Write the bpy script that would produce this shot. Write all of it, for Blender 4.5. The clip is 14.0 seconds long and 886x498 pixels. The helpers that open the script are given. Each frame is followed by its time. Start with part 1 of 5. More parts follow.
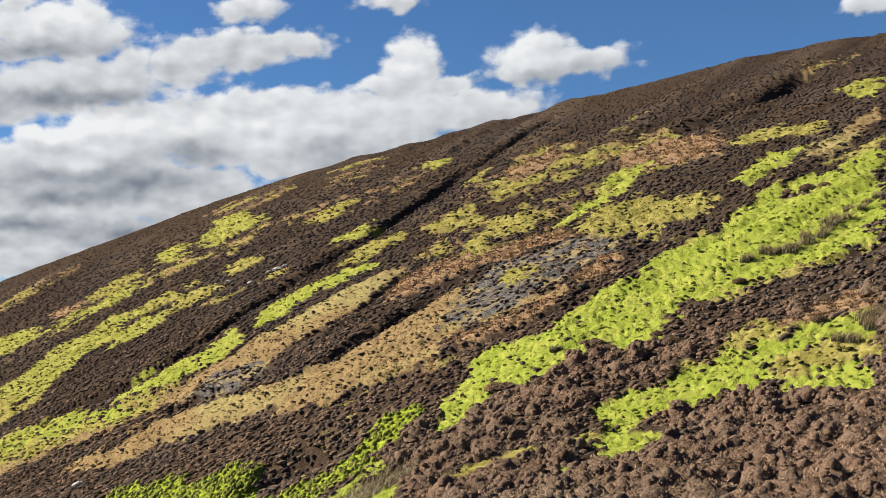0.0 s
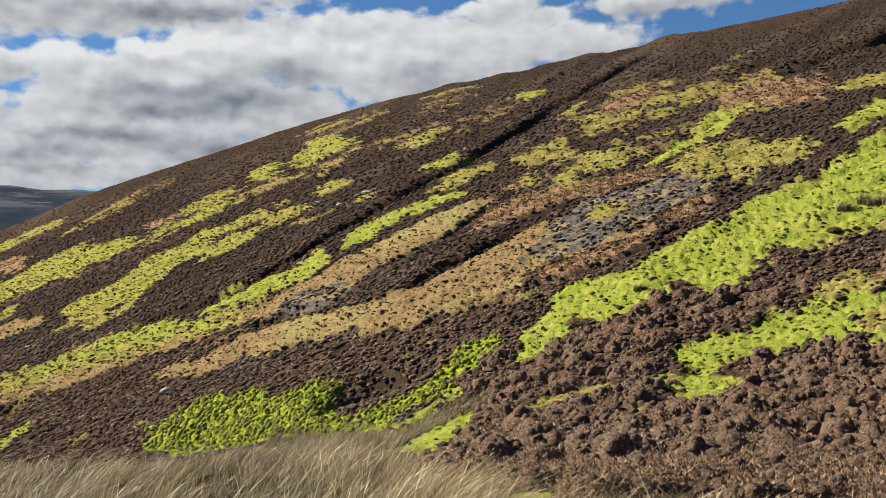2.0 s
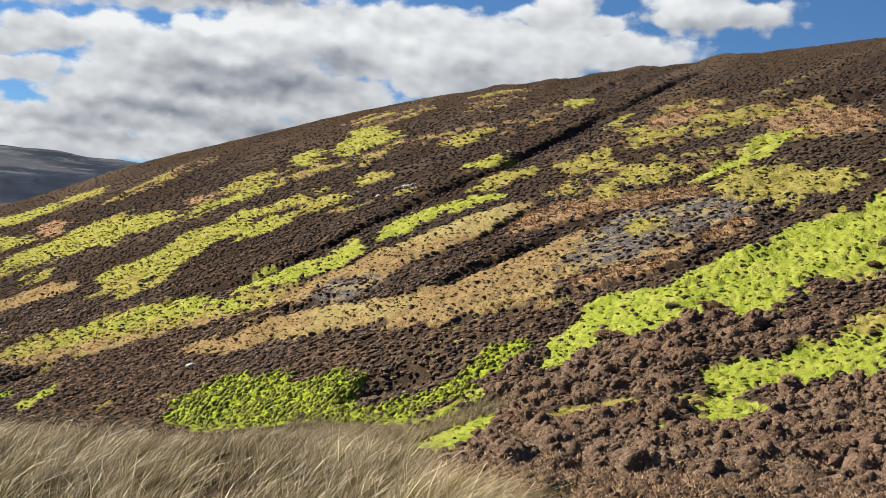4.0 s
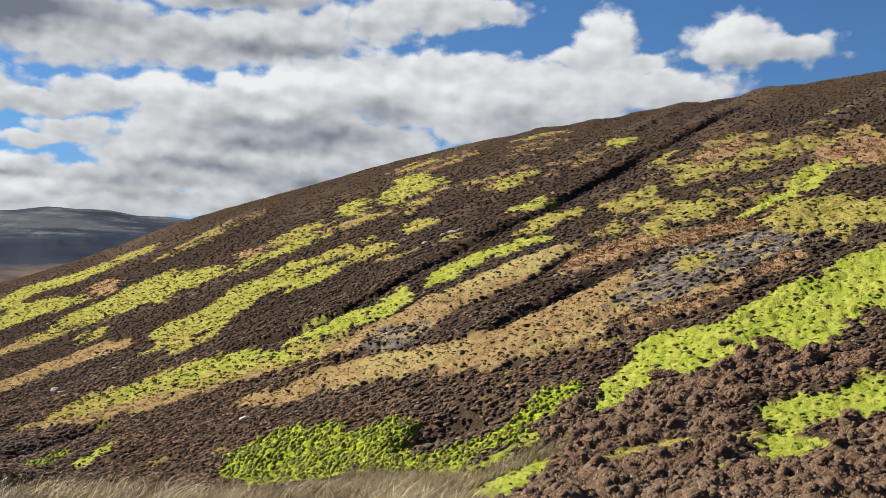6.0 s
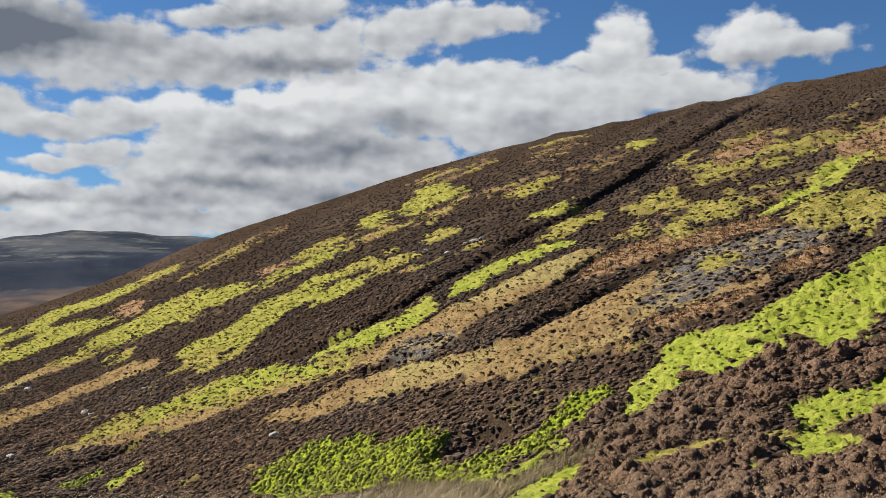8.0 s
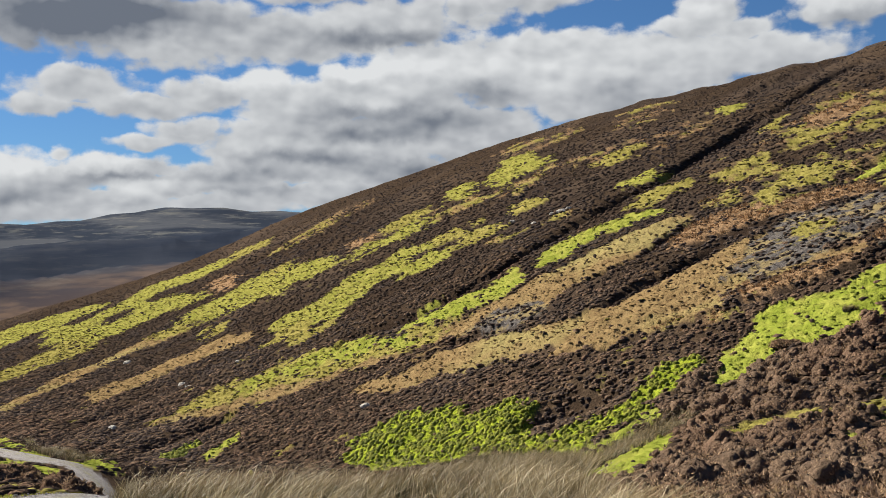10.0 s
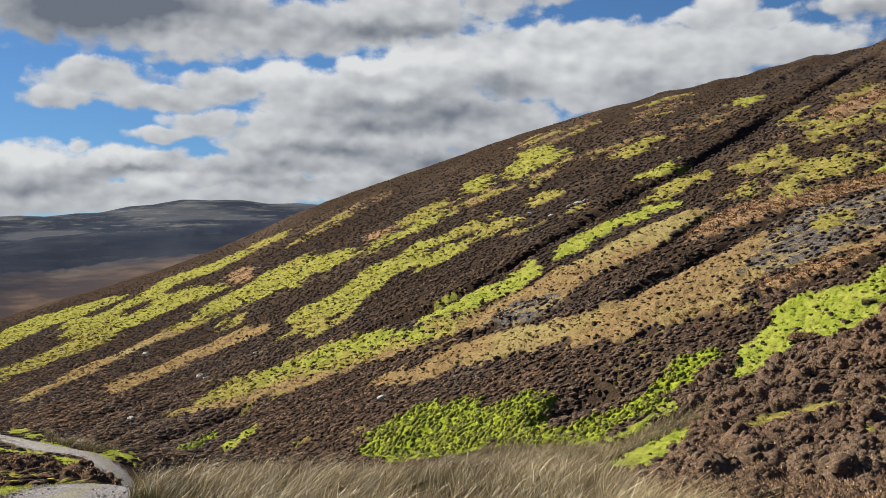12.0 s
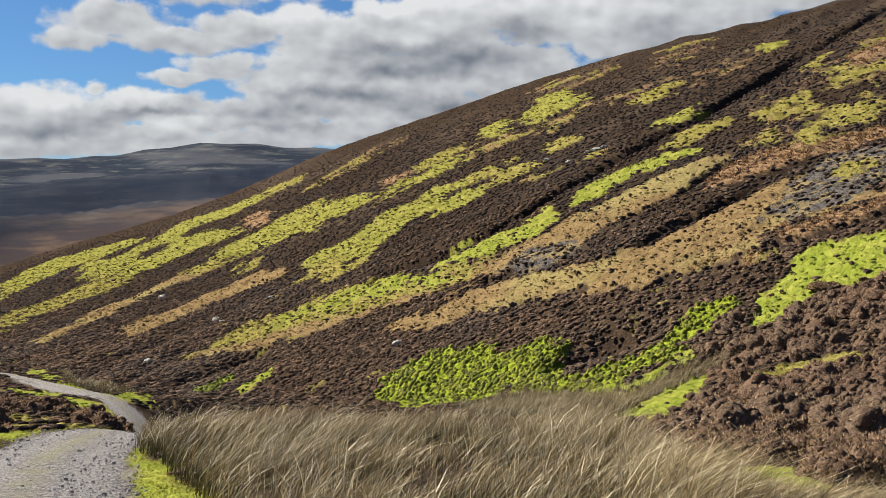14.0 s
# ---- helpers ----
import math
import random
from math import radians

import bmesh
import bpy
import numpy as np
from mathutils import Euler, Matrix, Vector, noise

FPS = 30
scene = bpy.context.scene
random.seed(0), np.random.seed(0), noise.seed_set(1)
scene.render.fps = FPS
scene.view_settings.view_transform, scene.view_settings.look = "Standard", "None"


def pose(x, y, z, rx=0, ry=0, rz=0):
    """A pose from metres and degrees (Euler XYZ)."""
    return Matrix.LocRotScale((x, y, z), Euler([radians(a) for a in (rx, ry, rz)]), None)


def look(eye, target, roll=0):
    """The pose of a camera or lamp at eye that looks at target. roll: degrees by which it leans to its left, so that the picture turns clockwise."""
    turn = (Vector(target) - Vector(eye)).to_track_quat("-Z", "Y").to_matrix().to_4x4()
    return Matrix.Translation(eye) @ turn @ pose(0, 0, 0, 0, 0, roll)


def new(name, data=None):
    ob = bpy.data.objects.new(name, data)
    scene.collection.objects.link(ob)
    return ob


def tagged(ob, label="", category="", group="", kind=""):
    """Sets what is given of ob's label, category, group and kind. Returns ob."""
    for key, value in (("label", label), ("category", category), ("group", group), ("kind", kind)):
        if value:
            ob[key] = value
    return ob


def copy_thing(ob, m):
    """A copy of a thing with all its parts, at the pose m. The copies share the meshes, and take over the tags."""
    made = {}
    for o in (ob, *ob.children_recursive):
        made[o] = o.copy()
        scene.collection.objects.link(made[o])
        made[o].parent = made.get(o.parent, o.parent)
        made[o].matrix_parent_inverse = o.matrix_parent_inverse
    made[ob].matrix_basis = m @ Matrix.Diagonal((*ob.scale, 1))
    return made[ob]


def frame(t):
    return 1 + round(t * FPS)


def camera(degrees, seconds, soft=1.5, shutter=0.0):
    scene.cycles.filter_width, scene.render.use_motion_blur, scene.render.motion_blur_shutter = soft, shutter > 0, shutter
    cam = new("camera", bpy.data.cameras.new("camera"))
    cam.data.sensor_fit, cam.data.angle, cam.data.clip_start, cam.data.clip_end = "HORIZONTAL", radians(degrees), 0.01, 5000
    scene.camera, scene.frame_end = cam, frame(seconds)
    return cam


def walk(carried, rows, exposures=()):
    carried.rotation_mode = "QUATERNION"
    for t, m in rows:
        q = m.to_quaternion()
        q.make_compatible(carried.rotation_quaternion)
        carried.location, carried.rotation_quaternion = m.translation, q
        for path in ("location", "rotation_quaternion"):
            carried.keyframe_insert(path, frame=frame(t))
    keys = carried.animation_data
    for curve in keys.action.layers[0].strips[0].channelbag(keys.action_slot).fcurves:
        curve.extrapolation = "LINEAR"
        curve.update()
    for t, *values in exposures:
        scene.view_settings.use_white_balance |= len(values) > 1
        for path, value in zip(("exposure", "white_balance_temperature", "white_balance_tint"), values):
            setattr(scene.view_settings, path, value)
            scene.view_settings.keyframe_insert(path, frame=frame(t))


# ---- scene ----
cam = camera(43.96, 14.0, soft=0.6)

# seconds, forward metres, turn to the left, tilt up, roll (degrees)
ROWS = (
    (0.0, 0.00, 0.28, 4.42, 4.03),
    (0.5, 0.00, 0.96, 4.11, 5.99),
    (1.0, 0.00, 2.22, 3.30, 6.11),
    (1.5, 0.00, 3.58, 2.13, 3.92),
    (2.0, 0.00, 4.66, 0.95, 0.68),
    (2.2, 0.00, 4.90, 0.42, -0.62),
    (4.3, 0.00, 6.56, 1.18, -4.45),
    (4.5, 0.00, 7.02, 1.48, -4.34),
    (5.0, 0.00, 8.10, 2.08, -4.05),
    (5.5, 0.00, 8.75, 2.62, -3.20),
    (6.0, 0.00, 8.95, 3.05, -2.18),
    (6.5, 0.00, 9.10, 3.48, -1.15),
    (7.0, 0.00, 9.32, 3.70, -0.52),
    (7.5, 0.00, 9.71, 3.71, -0.29),
    (8.0, 0.00, 10.25, 3.51, -0.13),
    (8.5, 0.00, 11.05, 3.20, 0.06),
    (9.0, 0.00, 12.14, 2.87, 0.32),
    (9.2, 0.00, 12.81, 2.68, 0.47),
    (11.3, 0.00, 15.86, 1.58, 0.19),
    (11.5, 0.00, 15.74, 1.60, 0.29),
    (12.0, 0.00, 15.69, 1.64, 0.47),
    (12.5, 0.00, 16.25, 1.23, 0.67),
    (13.0, 0.23, 16.80, 0.44, 0.71),
    (13.5, 0.47, 16.95, -0.44, 0.41),
    (14.0, 0.70, 16.53, -1.20, 0.00),
)
HEADING = radians(16.5)
walk(cam, [(t, pose(-math.sin(HEADING) * f, math.cos(HEADING) * f, 1.7, 90 + tilt, roll, turn)) for t, f, turn, tilt, roll in ROWS],
     exposures=[(0.0, 1.38), (2.0, 1.24), (4.5, 1.42), (5.5, 1.38), (7.5, 1.2), (9.0, 1.18), (12.5, 1.12), (14.0, 1.2)])

# ---------- daylight ----------
SUN_TURN, SUN_UP = 74.0, 35.0      # degrees left of the y axis, degrees above the horizon
sun = new("sun", bpy.data.lights.new("sun", "SUN"))
sun.data.energy, sun.data.angle, sun.data.color = 5.0, radians(0.55), (1.0, 0.94, 0.82)
sun.matrix_world = look((0, 0, 0), (math.sin(radians(SUN_TURN)) * math.cos(radians(SUN_UP)), -math.cos(radians(SUN_TURN)) * math.cos(radians(SUN_UP)), -math.sin(radians(SUN_UP))))
sun.location = (-200, 200, 260)


class Nodes:
    """Short hand for building a node tree."""

    def __init__(self, tree):
        self.tree = tree
        tree.nodes.clear()

    def add(self, kind, settings=None, **inputs):
        n = self.tree.nodes.new(kind)
        if settings:
            for key, value in settings.items():
                setattr(n, key, value)
        for key, value in inputs.items():
            self.put(n.inputs[key.replace("_", " ")], value)
        return n

    def put(self, socket, value):
        if isinstance(value, bpy.types.NodeSocket):
            self.tree.links.new(value, socket)
        else:
            socket.default_value = value

    def math(self, op, a, b=0.0, c=0.0, clamp=False):
        n = self.tree.nodes.new("ShaderNodeMath")
        n.operation, n.use_clamp = op, clamp
        for i, v in enumerate((a, b, c)):
            self.put(n.inputs[i], v)
        return n.outputs[0]

    def vec(self, op, a, b=(0, 0, 0), out=0):
        n = self.tree.nodes.new("ShaderNodeVectorMath")
        n.operation = op
        self.put(n.inputs[0], a)
        if op == "SCALE":
            self.put(n.inputs["Scale"], b)
        else:
            self.put(n.inputs[1], b)
        return n.outputs["Value"] if op in ("LENGTH", "DOT_PRODUCT", "DISTANCE") else n.outputs[0]

    def noise(self, where, scale, detail=4.0, rough=0.55, color=False):
        n = self.tree.nodes.new("ShaderNodeTexNoise")
        self.put(n.inputs["Vector"], where)
        self.put(n.inputs["Scale"], scale)
        n.inputs["Detail"].default_value, n.inputs["Roughness"].default_value = detail, rough
        return n.outputs["Color" if color else "Fac"]

    def step(self, v, lo, hi, a=0.0, b=1.0):
        n = self.tree.nodes.new("ShaderNodeMapRange")
        n.interpolation_type = "SMOOTHSTEP"
        self.put(n.inputs[0], v)
        for i, x in enumerate((lo, hi, a, b)):
            self.put(n.inputs[i + 1], x)
        return n.outputs[0]

    def mix(self, fac, a, b, blend="MIX"):
        n = self.tree.nodes.new("ShaderNodeMix")
        n.data_type, n.blend_type = "RGBA", blend
        self.put(n.inputs[0], fac)
        for i, v in ((6, a), (7, b)):
            self.put(n.inputs[i], (*v, 1.0) if isinstance(v, tuple) else v)
        return n.outputs[2]


world = bpy.data.worlds.new("sky")
scene.world = world
world.use_nodes = True
w = Nodes(world.node_tree)
sky = w.add("ShaderNodeTexSky", {"sky_type": "NISHITA", "sun_disc": False, "sun_elevation": radians(SUN_UP), "sun_rotation": radians(-SUN_TURN), "altitude": 600.0,
                                 "air_density": 1.0, "dust_density": 0.0, "ozone_density": 3.2})
way = w.add("ShaderNodeSeparateXYZ", Vector=w.add("ShaderNodeTexCoord").outputs["Generated"])
bearing = w.math("MULTIPLY", w.math("ARCTAN2", w.math("MULTIPLY", way.outputs[0], -1.0), way.outputs[1]), 57.2958)
height = w.math("MULTIPLY", w.math("ARCSINE", way.outputs[2]), 57.2958)
spot = w.add("ShaderNodeCombineXYZ", X=bearing, Y=height).outputs[0]

CLOUDS, SHADES = [], []


def cloud(*row):
    """A cloud: bearing, height, half width, half height (degrees), weight."""
    CLOUDS.append(row)


def shade(*row):
    """A sunlit crown (more than 0) or a grey base (less) among the clouds: bearing, height, half width, half height, amount."""
    SHADES.append(row)


cloud(33.4, 13.9, 5.6, 2.1, 1.10)
cloud(28.2, 13.0, 5.6, 1.6, 1.10)
cloud(23.4, 12.9, 4.4, 1.3, 1.00)
cloud(19.3, 13.2, 3.2, 1.1, 1.00)
cloud(21.7, 15.1, 2.9, 0.6, 0.80)
cloud(15.5, 14.1, 1.3, 1.3, 0.90)
cloud(17.0, 13.3, 1.8, 0.7, 0.80)
cloud(10.7, 15.1, 3.5, 1.0, 0.90)
cloud(12.8, 13.9, 1.8, 0.5, 0.50)
cloud(33.1, 10.5, 2.2, 0.6, 0.90)
cloud(27.1, 9.9, 2.4, 0.8, 1.00)
cloud(30.1, 9.4, 3.2, 0.5, 0.90)
cloud(33.3, 9.2, 1.8, 0.3, 0.50)
cloud(27.9, 8.2, 2.1, 0.6, 0.80)
cloud(29.8, 7.5, 1.6, 0.4, 0.70)
cloud(24.0, 10.3, 1.8, 1.1, 1.00)
cloud(22.0, 9.3, 3.2, 1.5, 1.20)
cloud(19.6, 10.7, 1.8, 0.9, 1.00)
cloud(17.0, 10.3, 3.5, 1.8, 1.20)
cloud(15.2, 11.8, 3.2, 1.0, 1.00)
cloud(11.1, 11.2, 5.0, 1.8, 1.20)
cloud(8.7, 12.4, 3.5, 0.9, 0.90)
cloud(4.6, 11.3, 6.5, 1.6, 1.20)
cloud(-0.9, 11.5, 5.0, 1.0, 1.00)
cloud(6.3, 9.9, 4.4, 1.5, 1.20)
cloud(23.4, 7.5, 3.8, 1.2, 1.10)
cloud(19.4, 7.4, 4.4, 1.5, 1.20)
cloud(13.8, 8.0, 4.4, 1.5, 1.20)
cloud(22.8, 6.2, 4.4, 0.9, 1.10)
cloud(18.2, 6.0, 3.5, 0.9, 1.10)
cloud(19.9, 5.2, 2.9, 0.5, 1.00)
cloud(26.0, 5.6, 3.2, 0.9, 1.00)
cloud(29.0, 5.3, 2.9, 0.6, 1.00)
cloud(24.0, 4.8, 3.2, 0.5, 1.00)
cloud(32.0, 6.1, 2.7, 0.8, 1.00)
cloud(30.1, 6.2, 1.8, 0.5, 0.90)
cloud(33.8, 4.6, 2.4, 0.7, 1.00)
cloud(31.2, 4.6, 2.7, 0.5, 1.00)
cloud(0.9, 13.8, 1.6, 1.5, 0.95)
cloud(1.9, 12.9, 2.1, 0.7, 0.80)
cloud(-0.6, 12.8, 1.8, 0.6, 0.80)
cloud(-5.6, 13.8, 2.2, 1.2, 0.95)
cloud(-5.1, 13.3, 1.8, 0.6, 0.70)
cloud(-8.3, 13.4, 2.5, 0.7, 0.75)
cloud(18.7, 16.1, 3.4, 1.4, 1.00)
cloud(18.0, 13.7, 4.4, 1.2, 1.00)
cloud(13.5, 14.5, 1.2, 0.9, 0.90)
cloud(21.0, 17.2, 1.2, 0.4, 0.70)
cloud(9.3, 17.2, 1.8, 0.6, 0.70)
cloud(8.3, 15.4, 3.1, 0.8, 0.80)
cloud(1.6, 17.2, 1.8, 0.4, 0.60)
cloud(-22.3, 14.4, 1.3, 0.5, 0.70)
cloud(36.7, 5.5, 3.2, 1.3, 1.10)
cloud(37.7, 4.5, 3.2, 1.1, 1.10)
cloud(33.8, 5.6, 2.1, 0.8, 0.90)
cloud(30.8, 6.1, 1.8, 0.6, 0.90)
cloud(30.8, 4.6, 2.1, 0.6, 1.00)
cloud(33.2, 10.0, 2.8, 0.9, 0.80)
cloud(35.1, 9.2, 1.8, 0.5, 0.70)
cloud(29.9, 9.3, 3.2, 0.6, 0.85)
cloud(27.7, 7.8, 2.1, 0.5, 0.70)
cloud(34.0, 6.8, 0.6, 0.4, 0.60)
cloud(21.5, 4.9, 3.6, 0.6, 1.00)
cloud(26.0, 4.4, 4.0, 0.5, 0.90)
cloud(31.0, 4.0, 4.0, 0.5, 0.90)
cloud(17.5, 6.2, 3.0, 0.7, 1.00)
cloud(37.0, 3.9, 4.0, 0.6, 0.90)
shade(33.9, 13.6, 4.4, 1.6, -0.75)
shade(29.9, 14.1, 2.7, 0.9, -0.35)
shade(26.0, 13.7, 3.5, 0.9, -0.20)
shade(29.3, 12.1, 2.7, 0.7, 0.25)
shade(19.3, 12.6, 2.7, 0.6, -0.10)
shade(24.0, 10.7, 1.5, 0.6, 0.35)
shade(19.6, 11.2, 1.5, 0.5, 0.35)
shade(16.4, 11.5, 3.2, 0.6, 0.35)
shade(18.2, 9.6, 1.0, 0.4, 0.30)
shade(15.5, 8.7, 3.2, 0.6, -0.55)
shade(19.4, 7.9, 3.5, 0.4, -0.50)
shade(19.9, 9.0, 1.5, 0.4, -0.30)
shade(12.3, 9.9, 1.5, 0.7, -0.40)
shade(5.5, 9.8, 1.8, 0.9, -0.30)
shade(9.3, 10.9, 3.5, 1.2, 0.20)
shade(2.8, 11.2, 5.9, 1.2, 0.10)
shade(22.8, 6.8, 3.5, 0.3, -0.40)
shade(23.4, 7.7, 1.8, 0.4, 0.20)
shade(17.0, 7.3, 1.8, 0.4, 0.15)
shade(16.7, 6.3, 3.2, 0.4, -0.45)
shade(25.4, 5.8, 2.7, 0.4, -0.35)
shade(29.3, 5.4, 1.8, 0.3, 0.20)
shade(30.9, 5.7, 2.7, 0.2, -0.35)
shade(32.0, 6.5, 1.8, 0.4, 0.30)
shade(24.0, 5.1, 3.2, 0.2, -0.25)
shade(1.0, 14.2, 1.0, 1.0, 0.25)
shade(-5.1, 14.1, 1.5, 0.9, 0.25)
shade(-6.1, 13.0, 2.7, 0.4, -0.20)
shade(18.4, 16.7, 2.4, 0.6, 0.25)
shade(19.5, 15.2, 2.9, 0.4, -0.35)
shade(18.0, 12.9, 4.1, 0.4, -0.35)
shade(36.4, 6.1, 1.8, 0.5, 0.35)
shade(36.9, 4.6, 2.9, 0.4, -0.35)
shade(32.7, 5.2, 2.4, 0.4, -0.25)
shade(30.8, 5.0, 1.2, 0.4, 0.25)


def puff(at, detail):
    """Billows: rounded heads on a soft noise."""
    heads = w.add("ShaderNodeTexVoronoi", {"feature": "SMOOTH_F1"}, Vector=w.vec("MULTIPLY", at, (1.0, 1.5, 1.0)), Scale=1.0, Smoothness=0.5).outputs["Distance"]
    return w.math("ADD", w.noise(w.vec("MULTIPLY", at, (0.55, 0.85, 1.0)), 1.0, detail, 0.58), w.math("MULTIPLY", w.math("SUBTRACT", 0.42, heads), 0.35))


# warped by billows; crowns catch the sun, bases are grey
bend = w.vec("SCALE", w.vec("SUBTRACT", w.noise(spot, 0.7, 4.0, 0.55, color=True), (0.5, 0.5, 0.5)), 1.0)
at2 = w.vec("ADD", spot, bend)
best, lit, weight_sum = -0.4, 0.0, 0.001
for b, h, rb, rh, weight in CLOUDS:
    q = w.vec("MULTIPLY", w.vec("SUBTRACT", at2, (b, h, 0.0)), (0.82 / rb, 0.80 / rh, 1.0))
    value = w.math("MULTIPLY", w.math("SUBTRACT", 1.0, w.vec("LENGTH", q)), weight)
    best = w.math("MAXIMUM", best, value)
    share = w.math("POWER", w.math("ADD", value, 0.3, clamp=True), 3.0)
    lit = w.math("MULTIPLY_ADD", share, w.vec("DOT_PRODUCT", q, (0.25, 1.0, 0.0)), lit)
    weight_sum = w.math("ADD", weight_sum, share)
lit = w.math("DIVIDE", lit, weight_sum)
tone = 0.62
for b, h, rb, rh, amount in SHADES:
    q = w.vec("MULTIPLY", w.vec("SUBTRACT", at2, (b, h, 0.0)), (1.0 / rb, 1.0 / rh, 1.0))
    tone = w.math("MULTIPLY_ADD", w.math("EXPONENT", w.math("MULTIPLY", w.vec("DOT_PRODUCT", q, q), -0.8)), amount * 0.95, tone)
billow = puff(spot, 7.0)
thick = w.math("ADD", best, w.math("MULTIPLY", w.math("SUBTRACT", billow, 0.5), 0.9))
cover_amount = w.step(thick, -0.06, 0.30)
relief = w.math("MULTIPLY", w.math("SUBTRACT", puff(spot, 2.0), puff(w.vec("ADD", spot, (0.35, 0.60, 0.0)), 2.0)), 0.5)
rim = w.step(thick, 0.6, 0.1, 0.0, 0.12)
bright = w.math("ADD", w.math("ADD", w.math("ADD", tone, w.math("MULTIPLY", lit, 0.24)), relief), rim, clamp=True)
cloud_col = w.mix(bright, (1.35, 1.56, 1.95), (6.6, 6.75, 6.85))
shown = w.mix(cover_amount, w.mix(1.0, sky.outputs[0], (0.39, 0.57, 0.75), "MULTIPLY"), cloud_col)
w.add("ShaderNodeOutputWorld", Surface=w.add("ShaderNodeBackground", Color=shown, Strength=0.05).outputs[0])

# ---------- materials ----------
def material(name):
    m = bpy.data.materials.new(name)
    m.use_nodes = True
    return m, Nodes(m.node_tree)


def finish(n, color, rough=0.9, bump=None, strength=0.5, distance=0.05, spec=0.2, thin=0.0):
    """thin: share of the light that passes through leaves and stems."""
    b = n.add("ShaderNodeBsdfPrincipled", Base_Color=color, Roughness=rough)
    b.inputs["Specular IOR Level"].default_value = spec
    if bump is not None:
        n.put(b.inputs["Normal"], n.add("ShaderNodeBump", Height=bump, Strength=strength, Distance=distance).outputs[0])
    out = b.outputs[0]
    if thin:
        mixed = n.add("ShaderNodeMixShader", Fac=thin)
        n.put(mixed.inputs[1], out)
        n.put(mixed.inputs[2], n.add("ShaderNodeBsdfTranslucent", Color=color).outputs[0])
        out = mixed.outputs[0]
    n.add("ShaderNodeOutputMaterial", Surface=out)


def heather_color(n, at):
    """Brown autumn heather: dark woody brown, chestnut seed heads, greyer old stands."""
    big, mid, fine = n.noise(at, 0.035, 4.0), n.noise(at, 0.6, 4.0), n.noise(at, 6.0, 3.0, 0.7)
    c = n.mix(n.step(mid, 0.35, 0.68), (0.036, 0.025, 0.017), (0.084, 0.056, 0.036))
    c = n.mix(n.step(big, 0.45, 0.65, 0.0, 0.65), c, (0.060, 0.046, 0.039))
    c = n.mix(n.step(fine, 0.5, 0.75, 0.0, 0.7), c, (0.165, 0.106, 0.069))
    return n.mix(n.step(fine, 0.5, 0.25, 0.0, 0.6), c, (0.024, 0.016, 0.012))


ground_mat, n = material("moor")
at = n.add("ShaderNodeNewGeometry").outputs["Position"]
mask_a = n.add("ShaderNodeSeparateColor", Color=n.add("ShaderNodeAttribute", {"attribute_name": "mask_a"}).outputs["Color"])
mask_b = n.add("ShaderNodeSeparateColor", Color=n.add("ShaderNodeAttribute", {"attribute_name": "mask_b"}).outputs["Color"])
mask_c = n.add("ShaderNodeSeparateColor", Color=n.add("ShaderNodeAttribute", {"attribute_name": "mask_c"}).outputs["Color"])
big, mid, fine, grain = n.noise(at, 0.05, 4.0), n.noise(at, 0.5, 4.0), n.noise(at, 3.0, 4.0, 0.65), n.noise(at, 14.0, 3.0, 0.7)
streak = n.add("ShaderNodeSeparateColor", Color=n.add("ShaderNodeAttribute", {"attribute_name": "mask_d"}).outputs["Color"]).outputs[0]
low = n.add("ShaderNodeSeparateColor", Color=n.add("ShaderNodeAttribute", {"attribute_name": "mask_d"}).outputs["Color"]).outputs[2]
# heather ground darkened in the colour, as shade between the clumps on it
col = n.mix(0.35, heather_color(n, at), (0.020, 0.014, 0.011))
reach = n.vec("LENGTH", n.vec("MULTIPLY", at, (1.0, 1.0, 0.0)))
# paler tint held back near the bushes, so their gaps stay dark
col = n.mix(n.math("MULTIPLY", n.math("MULTIPLY", low, n.step(reach, 45.0, 85.0)), n.step(mid, 0.3, 0.7, 0.0, 0.2)), col, (0.20, 0.140, 0.090))
col = n.mix(n.step(streak, 0.55, 0.85, 0.0, 0.25), col, (0.13, 0.090, 0.062))
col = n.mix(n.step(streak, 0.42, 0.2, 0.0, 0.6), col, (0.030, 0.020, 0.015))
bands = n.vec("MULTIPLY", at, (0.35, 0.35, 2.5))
# blue-grey far heather: the haze of distance is put into its colour
hazy_far_heather = n.mix(n.step(n.noise(bands, 0.012, 6.0, 0.65), 0.42, 0.6), (0.030, 0.037, 0.052), (0.078, 0.083, 0.094))
hazy_far_heather = n.mix(n.step(n.noise(bands, 0.04, 5.0, 0.65), 0.52, 0.66, 0.0, 0.6), hazy_far_heather, (0.15, 0.148, 0.135))
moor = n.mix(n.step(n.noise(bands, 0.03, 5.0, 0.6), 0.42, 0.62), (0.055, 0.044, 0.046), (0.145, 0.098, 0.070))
hazy_far_heather = n.mix(n.step(reach, 960.0, 800.0), hazy_far_heather, moor)
# cloud shadow across the middle ridge, painted into the far moor's colour
shade_band = n.add("ShaderNodeSeparateColor", Color=n.add("ShaderNodeAttribute", {"attribute_name": "mask_d"}).outputs["Color"]).outputs[1]
hazy_far_heather = n.mix(n.math("MULTIPLY", shade_band, 0.8), hazy_far_heather, (0.022, 0.028, 0.043))
col = n.mix(mask_c.outputs[2], col, hazy_far_heather)
green = n.mix(n.step(mid, 0.35, 0.7), (0.205, 0.242, 0.032), (0.295, 0.303, 0.058))
green = n.mix(n.step(fine, 0.5, 0.25, 0.0, 0.85), green, (0.105, 0.135, 0.018))
green = n.mix(n.step(grain, 0.55, 0.8, 0.0, 0.5), green, (0.38, 0.36, 0.10))
